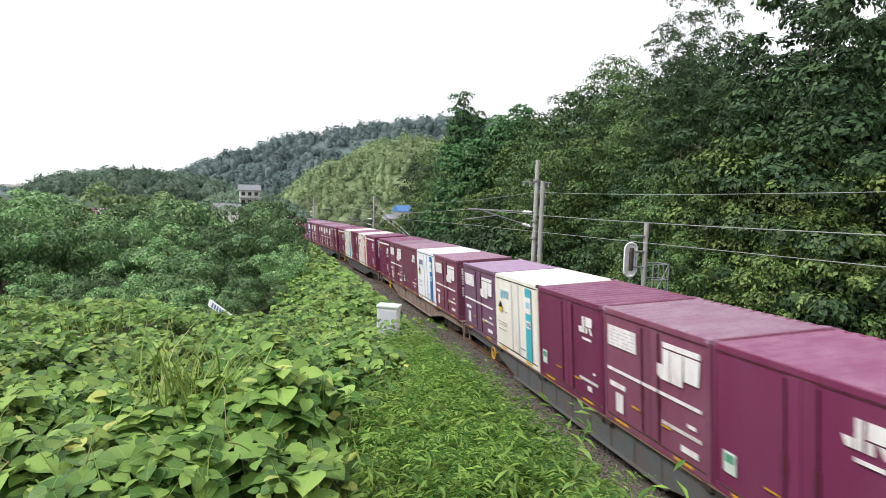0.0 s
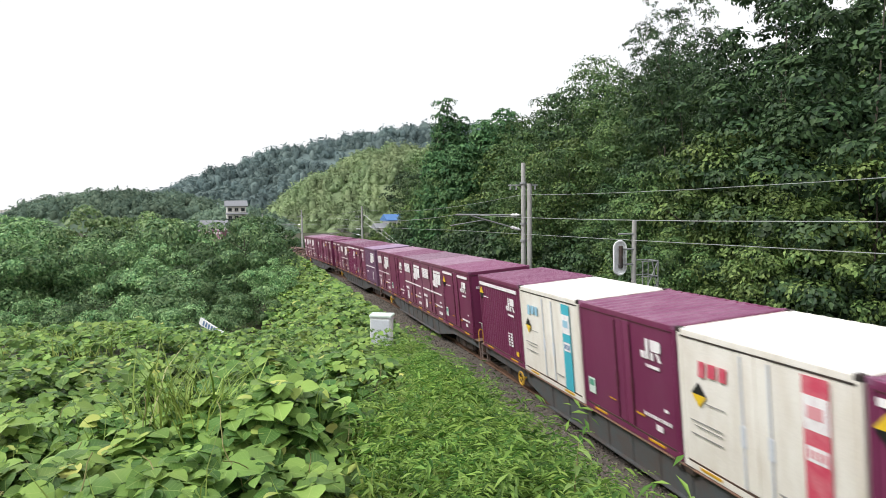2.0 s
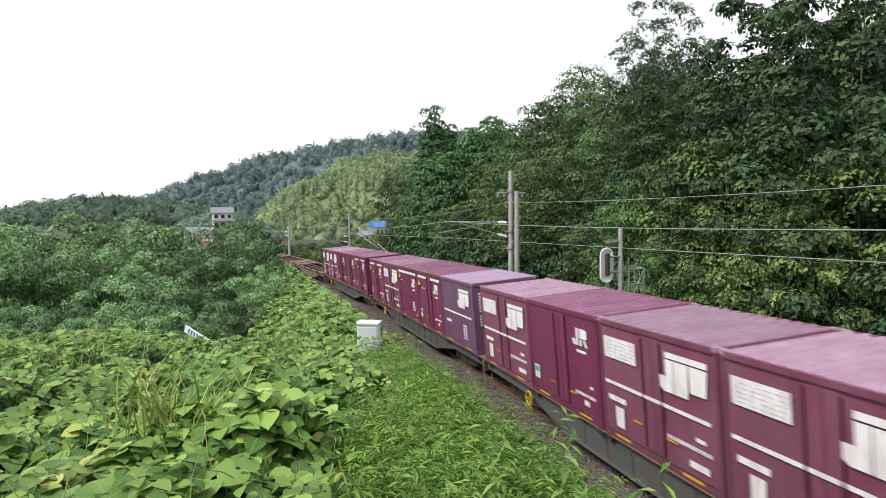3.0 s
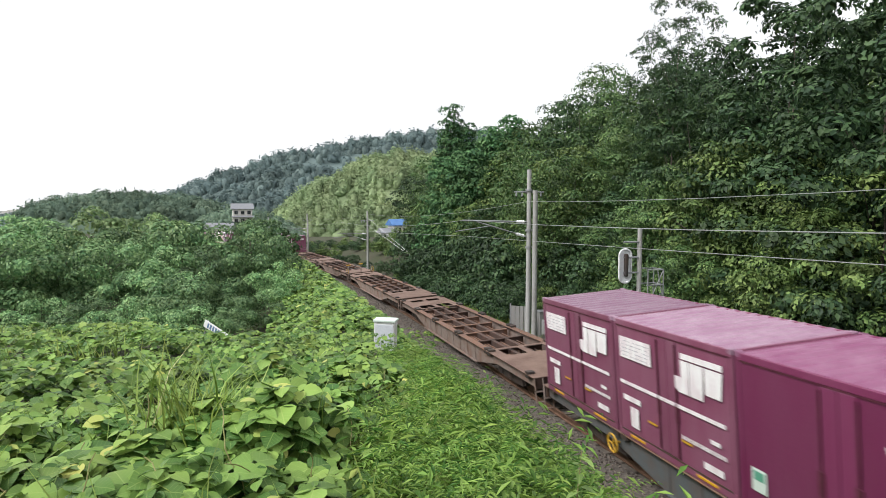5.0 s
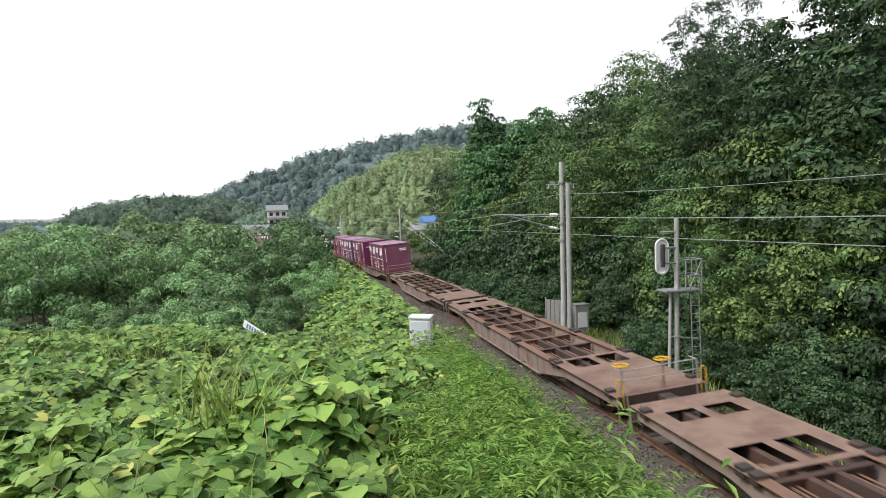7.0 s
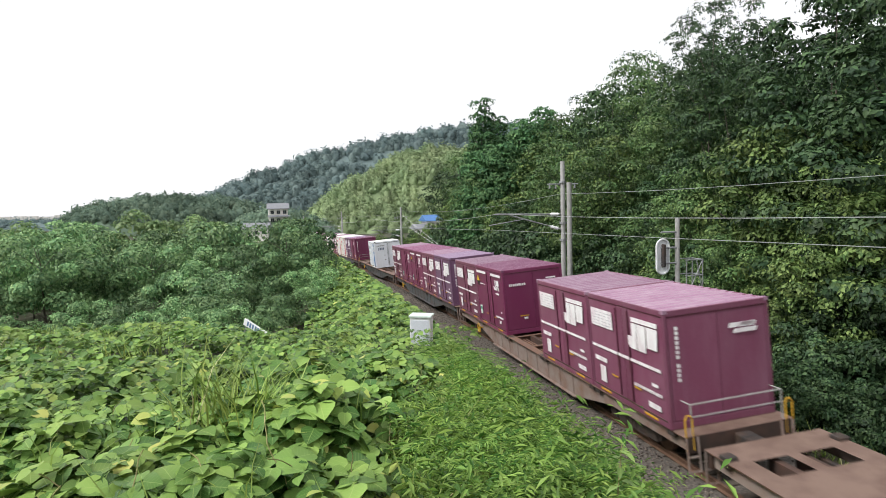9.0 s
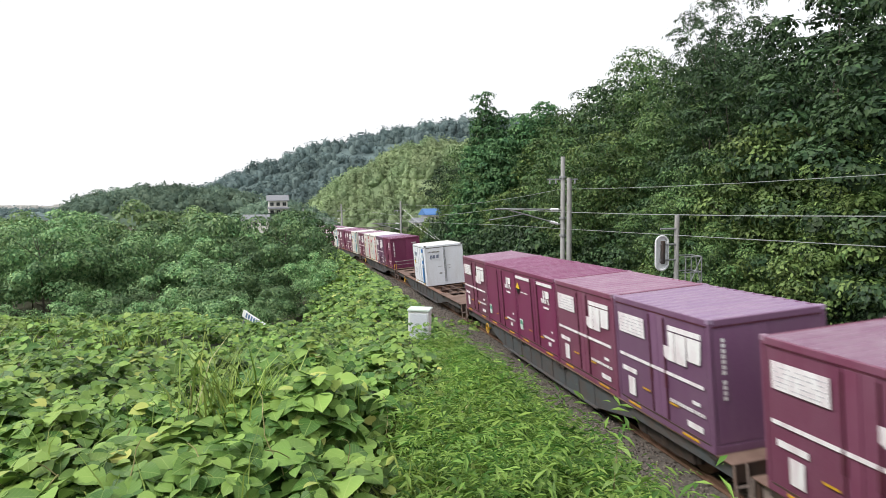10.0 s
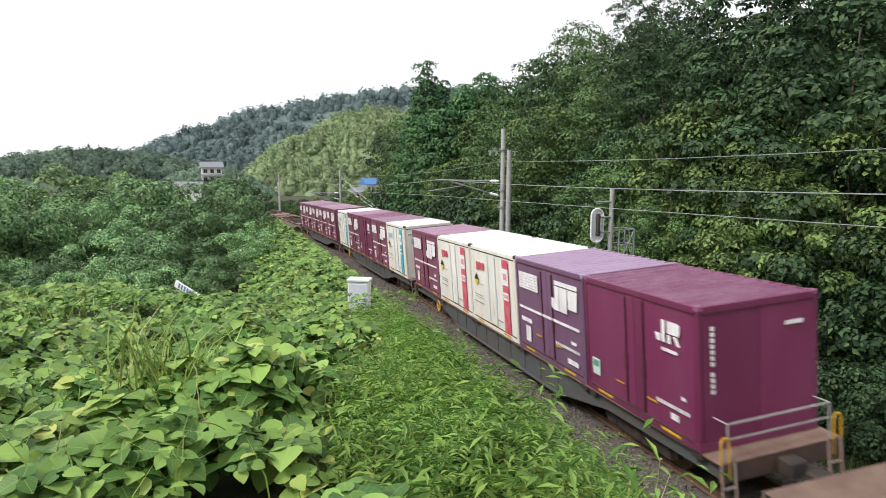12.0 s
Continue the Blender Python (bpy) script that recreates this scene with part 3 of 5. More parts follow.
def end_numbers(parent, upright=True):
    if upright:
        flat(parent, "end_number_print", MARK, [(0.22, 0.30, 1.0 + i * 0.1, 1.07 + i * 0.1) for i in range(4)] + [(0.22, 0.30, 1.48 + i * 0.1, 1.55 + i * 0.1) for i in range(7)], "end")
        flat(parent, "end_plate", MARK, [(1.72, 2.1, 1.98, 2.05, 0.03)], "end")
    else:
        flat(parent, "end_number_print", MARK, [(0.25 + i * 0.075, 0.31 + i * 0.075, 1.85, 1.94) for i in range(9)], "end")
        flat(parent, "end_plate", MARK, [(1.75, 2.15, 2.0, 2.06), (0.75, 0.9, 0.55, 0.62), (1.55, 1.72, 0.5, 0.62)], "end")
        flat(parent, "end_sticker", CABINET_TOP, [(1.75, 2.1, 1.0, 1.4)], "end")
        flat(parent, "end_handle_mark", YELLOW, [(0.6, 0.95, 0.66, 0.70), (1.5, 1.85, 0.72, 0.76)], "end")


def c_plain(m):
    t = thing("container", "maroon steel freight container with a white emblem", "freight container", "containers on the train", m=m)
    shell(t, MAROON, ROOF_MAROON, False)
    emblem(t, 0.42, 1.72, 0.72, 0.4, MARK)
    flat(t, "emblem_bar", MARK, [(0.5, 0.95, 1.56, 1.62)])
    small_marks(t)
    end_numbers(t)
    return t


def c_ribbed(m):
    t = thing("container", "maroon corrugated freight container with a white top stripe", "freight container", "containers on the train", m=m)
    shell(t, MAROON, ROOF_MAROON, True)
    flat(t, "top_stripe", MARK, [(0.16, LONG - 0.16, 2.2, 2.31)])
    flat(t, "end_stripe", MARK, [(0.2, 2.2, 2.17, 2.27)], "end")
    emblem(t, 0.40, 1.62, 0.72, 0.4, MARK)
    flat(t, "emblem_bar", MARK, [(0.5, 0.95, 1.46, 1.52)])
    diamond(t, 3.42, 1.92, 0.2)
    flat(t, "hazard_line", MARK, [(2.75, 3.2, 1.80, 1.83)])
    flat(t, "number_print", MARK, [(0.72 + j * 0.22, 0.86 + j * 0.22, 0.5 + i * 0.09, 0.56 + i * 0.09) for i in range(5) for j in range(2)])
    flat(t, "yellow_plate", MARK_YELLOW, [(0.3, 0.48, 0.28, 0.42)])
    end_numbers(t)
    return t


def c_ribbed_plain(m):
    t = thing("container", "dull maroon corrugated freight container with a white emblem", "freight container", "containers on the train", m=m)
    shell(t, FADED, ROOF_FADED, True)
    emblem(t, 0.40, 1.72, 0.72, 0.4, MARK)
    small_marks(t)
    end_numbers(t)
    return t


def c_striped(m):
    t = thing("container", "bright maroon freight container with a broken white top stripe", "freight container", "containers on the train", m=m)
    shell(t, MAROON, ROOF_MAROON, False)
    flat(t, "top_stripe", MARK, [(0.14, 1.46, 2.2, 2.3), (2.16, LONG - 0.14, 2.2, 2.3)])
    emblem(t, 0.42, 1.66, 0.72, 0.4, MARK)
    flat(t, "emblem_bar", MARK, [(0.5, 0.95, 1.5, 1.56)])
    diamond(t, 3.4, 1.85, 0.2)
    flat(t, "hazard_line", MARK, [(2.4, 3.1, 1.74, 1.77)])
    small_marks(t)
    end_numbers(t, False)
    return t


def c_block(m, paint=None, roof=None, label="faded maroon freight container with a heavy white block emblem"):
    t = thing("container", label, "freight container", "containers on the train", m=m)
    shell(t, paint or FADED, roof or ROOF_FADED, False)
    block_emblem(t, 0.22, 1.46, 1.3, 0.74)
    flat(t, "notice_board", MARK, [(2.3, 3.45, 1.72, 2.16)])
    flat(t, "notice_print", NOTICE, [(2.36 + 0.1 * i + 0.05 * (j % 2), 2.36 + 0.1 * i + 0.05 * (j % 2) + 0.03 + 0.012 * ((i * 7 + j * 3) % 5), 1.77 + 0.075 * j, 1.79 + 0.075 * j) for i in range(10) for j in range(5) if (i * 5 + j * 3) % 7])
    flat(t, "waist_stripe", MARK, [(0.2, 1.5, 1.16, 1.23), (1.56, 2.08, 1.16, 1.23), (2.14, 3.5, 1.16, 1.23)])
    flat(t, "data_plate", MARK, [(2.75, 3.4, 0.82, 0.93), (2.85, 3.15, 0.30, 0.72)])
    flat(t, "number_print", MARK, [(0.22 + i * 0.1, 0.29 + i * 0.1, 0.62, 0.69) for i in range(12)] + [(0.35, 0.6, 0.8, 0.87), (0.3, 0.8, 0.3, 0.42)])
    flat(t, "handle_mark", YELLOW, [(1.12, 1.42, 0.56, 0.60), (2.2, 2.5, 0.58, 0.62)])
    end_numbers(t)
    flat(t, "end_emblem", MARK, [(1.45, 2.05, 1.96, 2.06, 0.05), (1.55, 2.1, 1.84, 1.93, 0.05)], "end")
    return t


def c_purple(m):
    return c_block(m, PURPLE, ROOF_PURPLE, "purplish faded freight container with a heavy white block emblem")


def c_purple_ribbed(m):
    t = thing("container", "purplish corrugated freight container with a white waist stripe", "freight container", "containers on the train", m=m)
    shell(t, PURPLE, ROOF_PURPLE, True)
    block_emblem(t, 0.3, 1.5, 1.3, 0.7)
    flat(t, "waist_stripe", MARK, [(0.2, LONG - 0.3, 1.2, 1.27)])
    flat(t, "number_print", MARK, [(0.8 + j * 0.22, 0.94 + j * 0.22, 0.4 + i * 0.09, 0.46 + i * 0.09) for i in range(6) for j in range(2)] + [(2.6, 3.2, 0.8, 0.9)])
    end_numbers(t)
    return t


def c_white(m, stripe, letter, label, paint=None):
    t = thing("container", label, "freight container", "containers on the train", m=m)
    shell(t, paint or WHITE, ROOF_WHITE, False, white=True)
    flat(t, "colour_stripe", stripe, [(0.46, 0.9, 0.16, 2.32)])
    flat(t, "stripe_print", MARK, [(0.5, 0.86, 1.14, 1.36)])
    flat(t, "stripe_lettering", MARK_DULL if stripe is not MARK_RED else MARK_PINK, [(0.53 + 0.08 * i, 0.58 + 0.08 * i, 1.19, 1.31) for i in range(4)])
    flat(t, "stripe_globe", MARK_PALE if stripe is not MARK_RED else MARK_PINK, [(0.56, 0.82, 1.74, 1.92)])
    flat(t, "stripe_field", MARK, [(0.47, 0.89, 1.58, 2.06)])
    flat(t, "company_mark", letter, [(2.45, 2.62, 1.78, 2.02, -0.03), (2.70, 2.90, 1.78, 2.02, -0.03), (2.98, 3.14, 1.74, 2.02, -0.03)])
    diamond(t, 3.15, 1.42, 0.19, -1)
    flat(t, "fine_print", PANEL_GREY, [(2.5, 3.0, 1.30, 1.315), (2.6, 3.4, 0.92, 0.94), (2.6, 3.3, 0.84, 0.855), (2.6, 3.4, 0.68, 0.70), (1.0, 1.4, 0.4, 0.43)])
    flat(t, "end_company_mark", letter, [(0.30, 0.40, 1.66, 1.9, 0.04), (0.46, 0.62, 1.7, 1.9, 0.04), (0.70, 0.86, 1.7, 1.9, 0.04)], "end")
    flat(t, "end_number_print", PANEL_GREY, [(0.2 + i * 0.085, 0.26 + i * 0.085, 2.05, 2.13) for i in range(9)] + [(0.8, 1.05, 1.15, 1.165), (1.35, 1.6, 1.2, 1.215), (0.85, 1.0, 0.7, 0.78), (1.4, 1.55, 1.0, 1.02)], "end")
    for x in (-0.03, 0.05):
        bm = bmesh.new()
        tube(bm, (x, -0.012, 0.2), (x, -0.012, HIGH - 0.2), 0.016)
        part("end_lock_rod", bm, GALV, t)
    return t


def fish_sill(bm, x0, x1):
    pts = [(-9.8, -0.04), (9.8, -0.04), (9.8, -0.34), (6.3, -0.36), (4.2, -0.72), (-4.2, -0.72), (-6.3, -0.36), (-9.8, -0.34)]
    prism(bm, pts, "x", x0, x1)


def plate(bm, x0, x1, y0, y1, z0, z1, holes):
    """A plate with rectangular holes (x0, x1, y0, y1)."""
    xs, ys = sorted({x0, x1, *[h[i] for h in holes for i in (0, 1)]}), sorted({y0, y1, *[h[i] for h in holes for i in (2, 3)]})
    for i in range(len(xs) - 1):
        for j in range(len(ys) - 1):
            cx, cy = (xs[i] + xs[i + 1]) / 2, (ys[j] + ys[j + 1]) / 2
            if not any(h[0] < cx < h[1] and h[2] < cy < h[3] for h in holes):
                box(bm, xs[i], xs[i + 1], ys[j], ys[j + 1], z0, z1)
    bmesh.ops.remove_doubles(bm, verts=bm.verts, dist=0.0005)


def end_fittings(t, hoops):
    bm = bmesh.new()
    for x in (-1.05, 1.05):
        tube(bm, (x, -9.8, -0.1), (x, -9.8, 0.62), 0.017)
    tube(bm, (-1.05, -9.8, 0.62), (1.05, -9.8, 0.62), 0.017)
    tube(bm, (-1.05, -9.8, 0.36), (1.05, -9.8, 0.36), 0.014)
    for x in (-1.05, 1.05):
        tube(bm, (x, -9.8, 0.62), (x, -9.48, 0.62), 0.014)
    part("hand_rail", bm, POLE_STEEL, t)
    for x in (-1.22, 1.1) if hoops else ():
        bm = bmesh.new()
        ends = [(x, -9.84, -0.3), (x, -9.84, 0.34), (x + 0.04, -9.84, 0.42), (x + 0.12, -9.84, 0.42), (x + 0.16, -9.84, 0.34), (x + 0.16, -9.84, -0.3)]
        for a, b in zip(ends, ends[1:]):
            tube(bm, a, b, 0.017)
        part("hoop", bm, YELLOW, t, "yellow hoop")


def wagon(m, side_paint, label, railed, loaded):
    """A bogie flat wagon for containers; floor at z 0, middle at y 0."""
    t = thing("flat_wagon", label, "flat wagon", "wagons of the train", m=m)
    for s in (-1, 1):
        bm = bmesh.new()
        fish_sill(bm, s * 1.12 - 0.012, s * 1.12 + 0.012)
        for i in range(-4, 5):
            box(bm, s * 1.13 - 0.025, s * 1.13 + 0.025, i * 1.0 - 0.02, i * 1.0 + 0.02, -0.68, -0.1)
        box(bm, s * 1.13 - 0.08, s * 1.13 + 0.08, -4.2, 4.2, -0.74, -0.71)
        part("side_sill", bm, side_paint, t)
        bm = bmesh.new()
        box(bm, s * 1.12 - 0.13, s * 1.12 + 0.13, -9.8, 9.8, -0.04, -0.012, 0.006)
        part("sill_flange", bm, FLANGE, t)
        bm = bmesh.new()
        box(bm, s * 0.28 - 0.07, s * 0.28 + 0.07, -9.3, 9.3, -0.52, -0.10, 0.01)
        part("centre_sill", bm, RUST, t)
    for s in (-1, 1):
        bm = bmesh.new()
        holes = [(-0.85, -0.12, 5.75, 6.75), (0.12, 0.85, 5.75, 6.75)]
        if s < 0:
            holes = [(a, b, -d, -c) for a, b, c, d in holes]
        else:
            holes += [(-0.82, -0.12, 8.35, 9.05), (0.12, 0.82, 8.35, 9.05)]
        plate(bm, -1.26, 1.26, min(s * 5.55, s * 9.86), max(s * 5.55, s * 9.86), -0.011, -0.003, holes)
        pan = bmesh.new()
        box(pan, -0.95, 0.95, min(s * 5.6, s * 9.2), max(s * 5.6, s * 9.2), -0.40, -0.37)
        for x in (-0.6, 0.35, 0.65):
            box(pan, x - 0.04, x + 0.04, min(s * 5.6, s * 9.2), max(s * 5.6, s * 9.2), -0.37, -0.22)
        part("under_pan", pan, SHADOW_STEEL, t)
        part("end_deck", bm, RUST_DECK, t, "dusty rusted deck plate with openings")
        bm = bmesh.new()
        box(bm, -1.2, 1.2, s * 9.8 - 0.05, s * 9.8 + 0.05, -0.36, -0.013, 0.01)
        part("end_beam", bm, RUST, t)
    for y in (-5.4, -3.6, -1.85, 0.0, 1.85, 3.6, 5.4):
        bm = bmesh.new()
        w = 0.075
        box(bm, -1.0, 1.0, y - w, y + w, -0.12, -0.085, 0.008)
        box(bm, -1.0, 1.0, y - 0.015, y + 0.015, -0.6, -0.1)
        part("cross_beam", bm, FLANGE if abs(y) < 2 else RUST, t)
    for x, r in ((-0.62, 0.03), (-0.5, 0.022), (0.55, 0.03), (0.7, 0.02), (0.05, 0.035)):
        bm = bmesh.new()
        tube(bm, (x, -5.6, -0.24), (x, 5.6, -0.24), r)
        part("brake_pipe", bm, FLANGE, t)
    for s in (-1, 1):
        for k in range(5):
            for e in (0.14, LONG - 0.14):
                bm = bmesh.new()
                y = -9.4375 + k * PITCH + e
                box(bm, s * 1.16 - 0.09, s * 1.16 + 0.14, y - 0.13, y + 0.13, -0.14, -0.003 if loaded else 0.07, 0.02)
                part("lock_bracket", bm, SHADOW_STEEL, t)
    bm = bmesh.new()
    tube(bm, (-0.75, -1.3, -0.62), (-0.75, 0.6, -0.62), 0.2, n=16)
    part("air_tank", bm, SHADOW_STEEL, t)
    bm = bmesh.new()
    box(bm, -0.95, -0.5, 1.6, 2.6, -0.8, -0.4, 0.03)
    part("brake_box", bm, SHADOW_STEEL, t)
    for s in (-1, 1):
        b = new("bogie")
        b.parent = t
        b.empty_display_size = 0.2
        b.location = (0, s * 7.05, 0)
        for q in (-1, 1):
            bm = bmesh.new()
            prism(bm, [(-1.25, -0.5), (-0.5, -0.42), (0.5, -0.42), (1.25, -0.5), (1.25, -0.68), (0.5, -0.8), (-0.5, -0.8), (-1.25, -0.68)], "x", q * 0.82 - 0.07, q * 0.82 + 0.07)
            for y in (-0.95, 0.95):
                box(bm, q * 0.82 - 0.12, q * 0.82 + 0.12, y - 0.16, y + 0.16, -0.75, -0.45, 0.03)
            tube(bm, (q * 0.84, 0, -0.75), (q * 0.84, 0, -0.45), 0.13, n=12)
            part("bogie_side", bm, SHADOW_STEEL, b)
            for y in (-0.95, 0.95):
                bm = bmesh.new()
                tube(bm, (q * 0.50, y, -0.57), (q * 0.63, y, -0.57), 0.43, 0.43, n=28)
                tube(bm, (q * 0.63, y, -0.57), (q * 0.66, y, -0.57), 0.14, 0.14, n=12)
                part("wheel", bm, RAIL, b)
        for y in (-0.95, 0.95):
            bm = bmesh.new()
            tube(bm, (-0.8, y, -0.57), (0.8, y, -0.57), 0.08)
            part("axle", bm, SHADOW_STEEL, b)
    for s in (-1, 1):
        bm = bmesh.new()
        box(bm, -0.1, 0.1, min(s * 9.8, s * 10.1), max(s * 9.8, s * 10.1), -0.3, -0.1, 0.03)
        box(bm, -0.17, 0.17, min(s * 9.9, s * 10.2), max(s * 9.9, s * 10.2), -0.34, -0.06, 0.04)
        part("coupler", bm, SHADOW_STEEL, t)
        for q in (-1, 1):
            bm = bmesh.new()
            x = q * 1.1
            for a, b in (((x - 0.13, s * 9.86, -0.03), (x - 0.13, s * 9.9, -0.72)), ((x + 0.13, s * 9.86, -0.03), (x + 0.13, s * 9.9, -0.72)), ((x - 0.13, s * 9.9, -0.72), (x + 0.13, s * 9.9, -0.72)), ((x - 0.13, s * 9.88, -0.42), (x + 0.13, s * 9.88, -0.42))):
                tube(bm, a, b, 0.022)
            part("step", bm, RUST_SIDE, t, "grimy corner step")
    if loaded:
        brake_wheel(t)
    # hand rail and yellow hoops at the leading end
    if railed:
        end_fittings(t, True)
        if not loaded:
            for x in (-1.0, 0.15):
                bm = bmesh.new()
                tube(bm, (x, -9.7, -0.05), (x, -9.7, 0.72), 0.03, n=8)
                tube(bm, (x - 0.1, -9.7, -0.05), (x, -9.7, 0.4), 0.02, n=6)
                part("brake_column", bm, RUST_SIDE, t)
                bm = bmesh.new()
                ring = [(x + 0.19 * math.cos(i * 0.3927), -9.7 + 0.19 * math.sin(i * 0.3927), 0.74) for i in range(16)]
                for i in range(16):
                    tube(bm, ring[i], ring[(i + 1) % 16], 0.022, n=6)
                for i in (0, 5, 10):
                    tube(bm, (x, -9.7, 0.72), ring[i], 0.014, n=6)
                part("hand_wheel", bm, YELLOW, t, "yellow brake hand wheel")
    return t


def brake_wheel(t):
    bm = bmesh.new()
    ring = [(math.cos(i * 0.3927) * 0.2, math.sin(i * 0.3927) * 0.2) for i in range(16)]
    for i in range(16):
        (a, c), (d, e) = ring[i], ring[(i + 1) % 16]
        tube(bm, (-1.3, 5.9 + a, -0.33 + c), (-1.3, 5.9 + d, -0.33 + e), 0.022, n=6)
    for a, c in ((0.2, 0), (-0.1, 0.17), (-0.1, -0.17)):
        tube(bm, (-1.3, 5.9, -0.33), (-1.3, 5.9 + a, -0.33 + c), 0.016, n=6)
    tube(bm, (-1.1, 5.9, -0.33), (-1.32, 5.9, -0.33), 0.03, n=8)
    part("hand_wheel", bm, YELLOW, t, "yellow brake hand wheel")


def c_blue(m):
    return c_white(m, MARK_BLUE, MARK_SLATE, "white refrigerated freight container with a blue stripe", WHITE_COOL)


def c_teal(m):
    return c_white(m, MARK_TEAL, MARK_PALE, "cream-white refrigerated freight container with a teal stripe")


def c_red(m):
    return c_white(m, MARK_RED, MARK_RED, "cream-white refrigerated freight container with a red stripe")


KINDS = {"P": c_plain, "R": c_ribbed, "Q": c_ribbed_plain, "S": c_striped, "B": c_block, "V": c_purple, "W": c_purple_ribbed, "b": c_blue, "t": c_teal, "r": c_red}
# five places a wagon, leading one first; a dot is an empty place
LOADS = ["PBPtV", "BbQBR", "RrPtR", "SBBPB", "WSRBS", "SPPBB", ".....", ".....", ".....", ".....", "BB.SB", "VBSPB", "..b..", "PVrrB", "tBPBt", "BBBBB", ".....", "....."]


def build_train():
    firsts = {}
    for i, load in enumerate(LOADS):
        brown = load == "....." or i in (1, 10)
        railed = i in (3, 8, 10, 13)
        u = SLACK[i] + i * WAGON
        mid = u + 9.4375
        key = (brown, railed, load != ".....")
        if key in firsts:
            w = copy_thing(firsts[key], line(mid))
        else:
            w = firsts[key] = wagon(line(mid), RUST_SIDE if brown else GREY_SIDE, ("rusty brown" if brown else "grimy grey") + " open-framed flat wagon" + (" with end hand rail" if railed else " on two bogies"), railed, load != ".....")
        MOVERS.append((w, mid, 0.0))
        for k, c in enumerate(load):
            if c == ".":
                continue
            cu = u + k * PITCH
            m = line(cu + LONG / 2) @ Matrix.Translation((0, -LONG / 2, 0))
            if c in firsts:
                o = copy_thing(firsts[c], m)
            else:
                o = firsts[c] = KINDS[c](m)
            MOVERS.append((o, cu + LONG / 2, -LONG / 2))


build_train()


# ---- trackside equipment ----
def at_line(u, x, rail=-1.0):
    """An upright pose beside the track, at rail level."""
    p = line(u) @ Vector((0, 0, rail))
    ang = 2 * BEND * u + 3 * BEND3 * u * u
    return pose(p.x + math.cos(ang) * x, p.y + math.sin(ang) * x, rail_z(u) - 0.4, 0, 0, math.degrees(ang))


def mast(u, off, height, twin, label):
    t = thing("catenary_mast", label, "catenary mast", "masts along the line", m=at_line(u, off))
    bm = bmesh.new()
    tube(bm, (0, 0, -0.6), (0, 0, height), 0.13, 0.1, 16)
    part("pole", bm, CONCRETE, t, smooth=False)
    if twin:
        bm = bmesh.new()
        tube(bm, (-0.1, -0.95, -0.6), (-0.1, -0.95, height - 1.0), 0.125, 0.11, 16)
        part("front_pole", bm, POLE_STEEL, t)
        for z in (height - 1.0, height - 2.9, height - 3.7):
            bm = bmesh.new()
            tube(bm, (0, 0, z), (0, 0, z + 0.1), 0.17, n=14)
            part("clamp", bm, GALV, t)
    bm = bmesh.new()
    top, low = height - 2.45, height - 3.15
    tube(bm, (-0.1, 0, top), (-3.3, 0, top + 0.08), 0.035)
    tube(bm, (-0.1, 0, low), (-2.6, 0, top + 0.02), 0.03)
    tube(bm, (-1.9, 0, top - 0.18), (-3.6, 0, top - 0.42), 0.02)
    part("cantilever", bm, GALV, t)
    for z, k in ((top, 0.025), (low, 0.28)):
        bm = bmesh.new()
        tube(bm, (-0.2, 0, z + k * 0.1), (-0.66, 0, z + k * 0.56), 0.045, n=10)
        part("insulator", bm, CERAMIC, t)
        for i in range(5):
            bm = bmesh.new()
            x = -0.28 - i * 0.07
            tube(bm, (x, 0, z - k * (x + 0.1)), (x - 0.03, 0, z - k * (x + 0.07)), 0.08, 0.055, 10)
            part("insulator_shed", bm, CERAMIC, t)
    bm = bmesh.new()
    tube(bm, (-0.75, 0, height - 1.05), (0.75, 0, height - 1.05), 0.03)
    for x in (-0.65, -0.35, 0.6):
        tube(bm, (x, 0, height - 1.25), (x, 0, height - 1.0), 0.05, 0.03)
    part("cross_arm", bm, GALV, t)
    return t


mast(28.0, 3.1, 8.35, True, "tall twin grey mast with cantilever arm beside the track")
mast(68.3, 2.9, 7.2, False, "single grey catenary mast beside the track")
mast(107.5, 2.9, 7.4, True, "distant twin catenary mast beside the track")
mast(143.0, 3.2, 7.4, False, "distant catenary mast beside the track")


def wire(name, label, pts, r):
    v, f = [], []
    for k, p in enumerate(pts):
        d = (Vector(pts[min(k + 1, len(pts) - 1)]) - Vector(pts[max(k - 1, 0)])).normalized()
        side = d.cross(Vector((0, 0, 1))).normalized()
        up = side.cross(d)
        v += [Vector(p) + (side * math.cos(a) + up * math.sin(a)) * r for a in (0, 1.257, 2.513, 3.770, 5.027)]
    for k in range(len(pts) - 1):
        f += [(k * 5 + j, k * 5 + (j + 1) % 5, k * 5 + 5 + (j + 1) % 5, k * 5 + 5 + j) for j in range(5)]
    me = bpy.data.meshes.new(name)
    me.from_pydata(v, [], f)
    me.materials.append(WIRE)
    tagged(new(name, me), label, "overhead wire")


def span(x, z, u0, u1, sag, n=10):
    out = []
    for i in range(n + 1):
        s = i / n
        u = u0 + (u1 - u0) * s
        p = at_line(u, x).translation
        out.append((p.x, p.y, rail_z(u) + z - sag * 4 * s * (1 - s)))
    return out


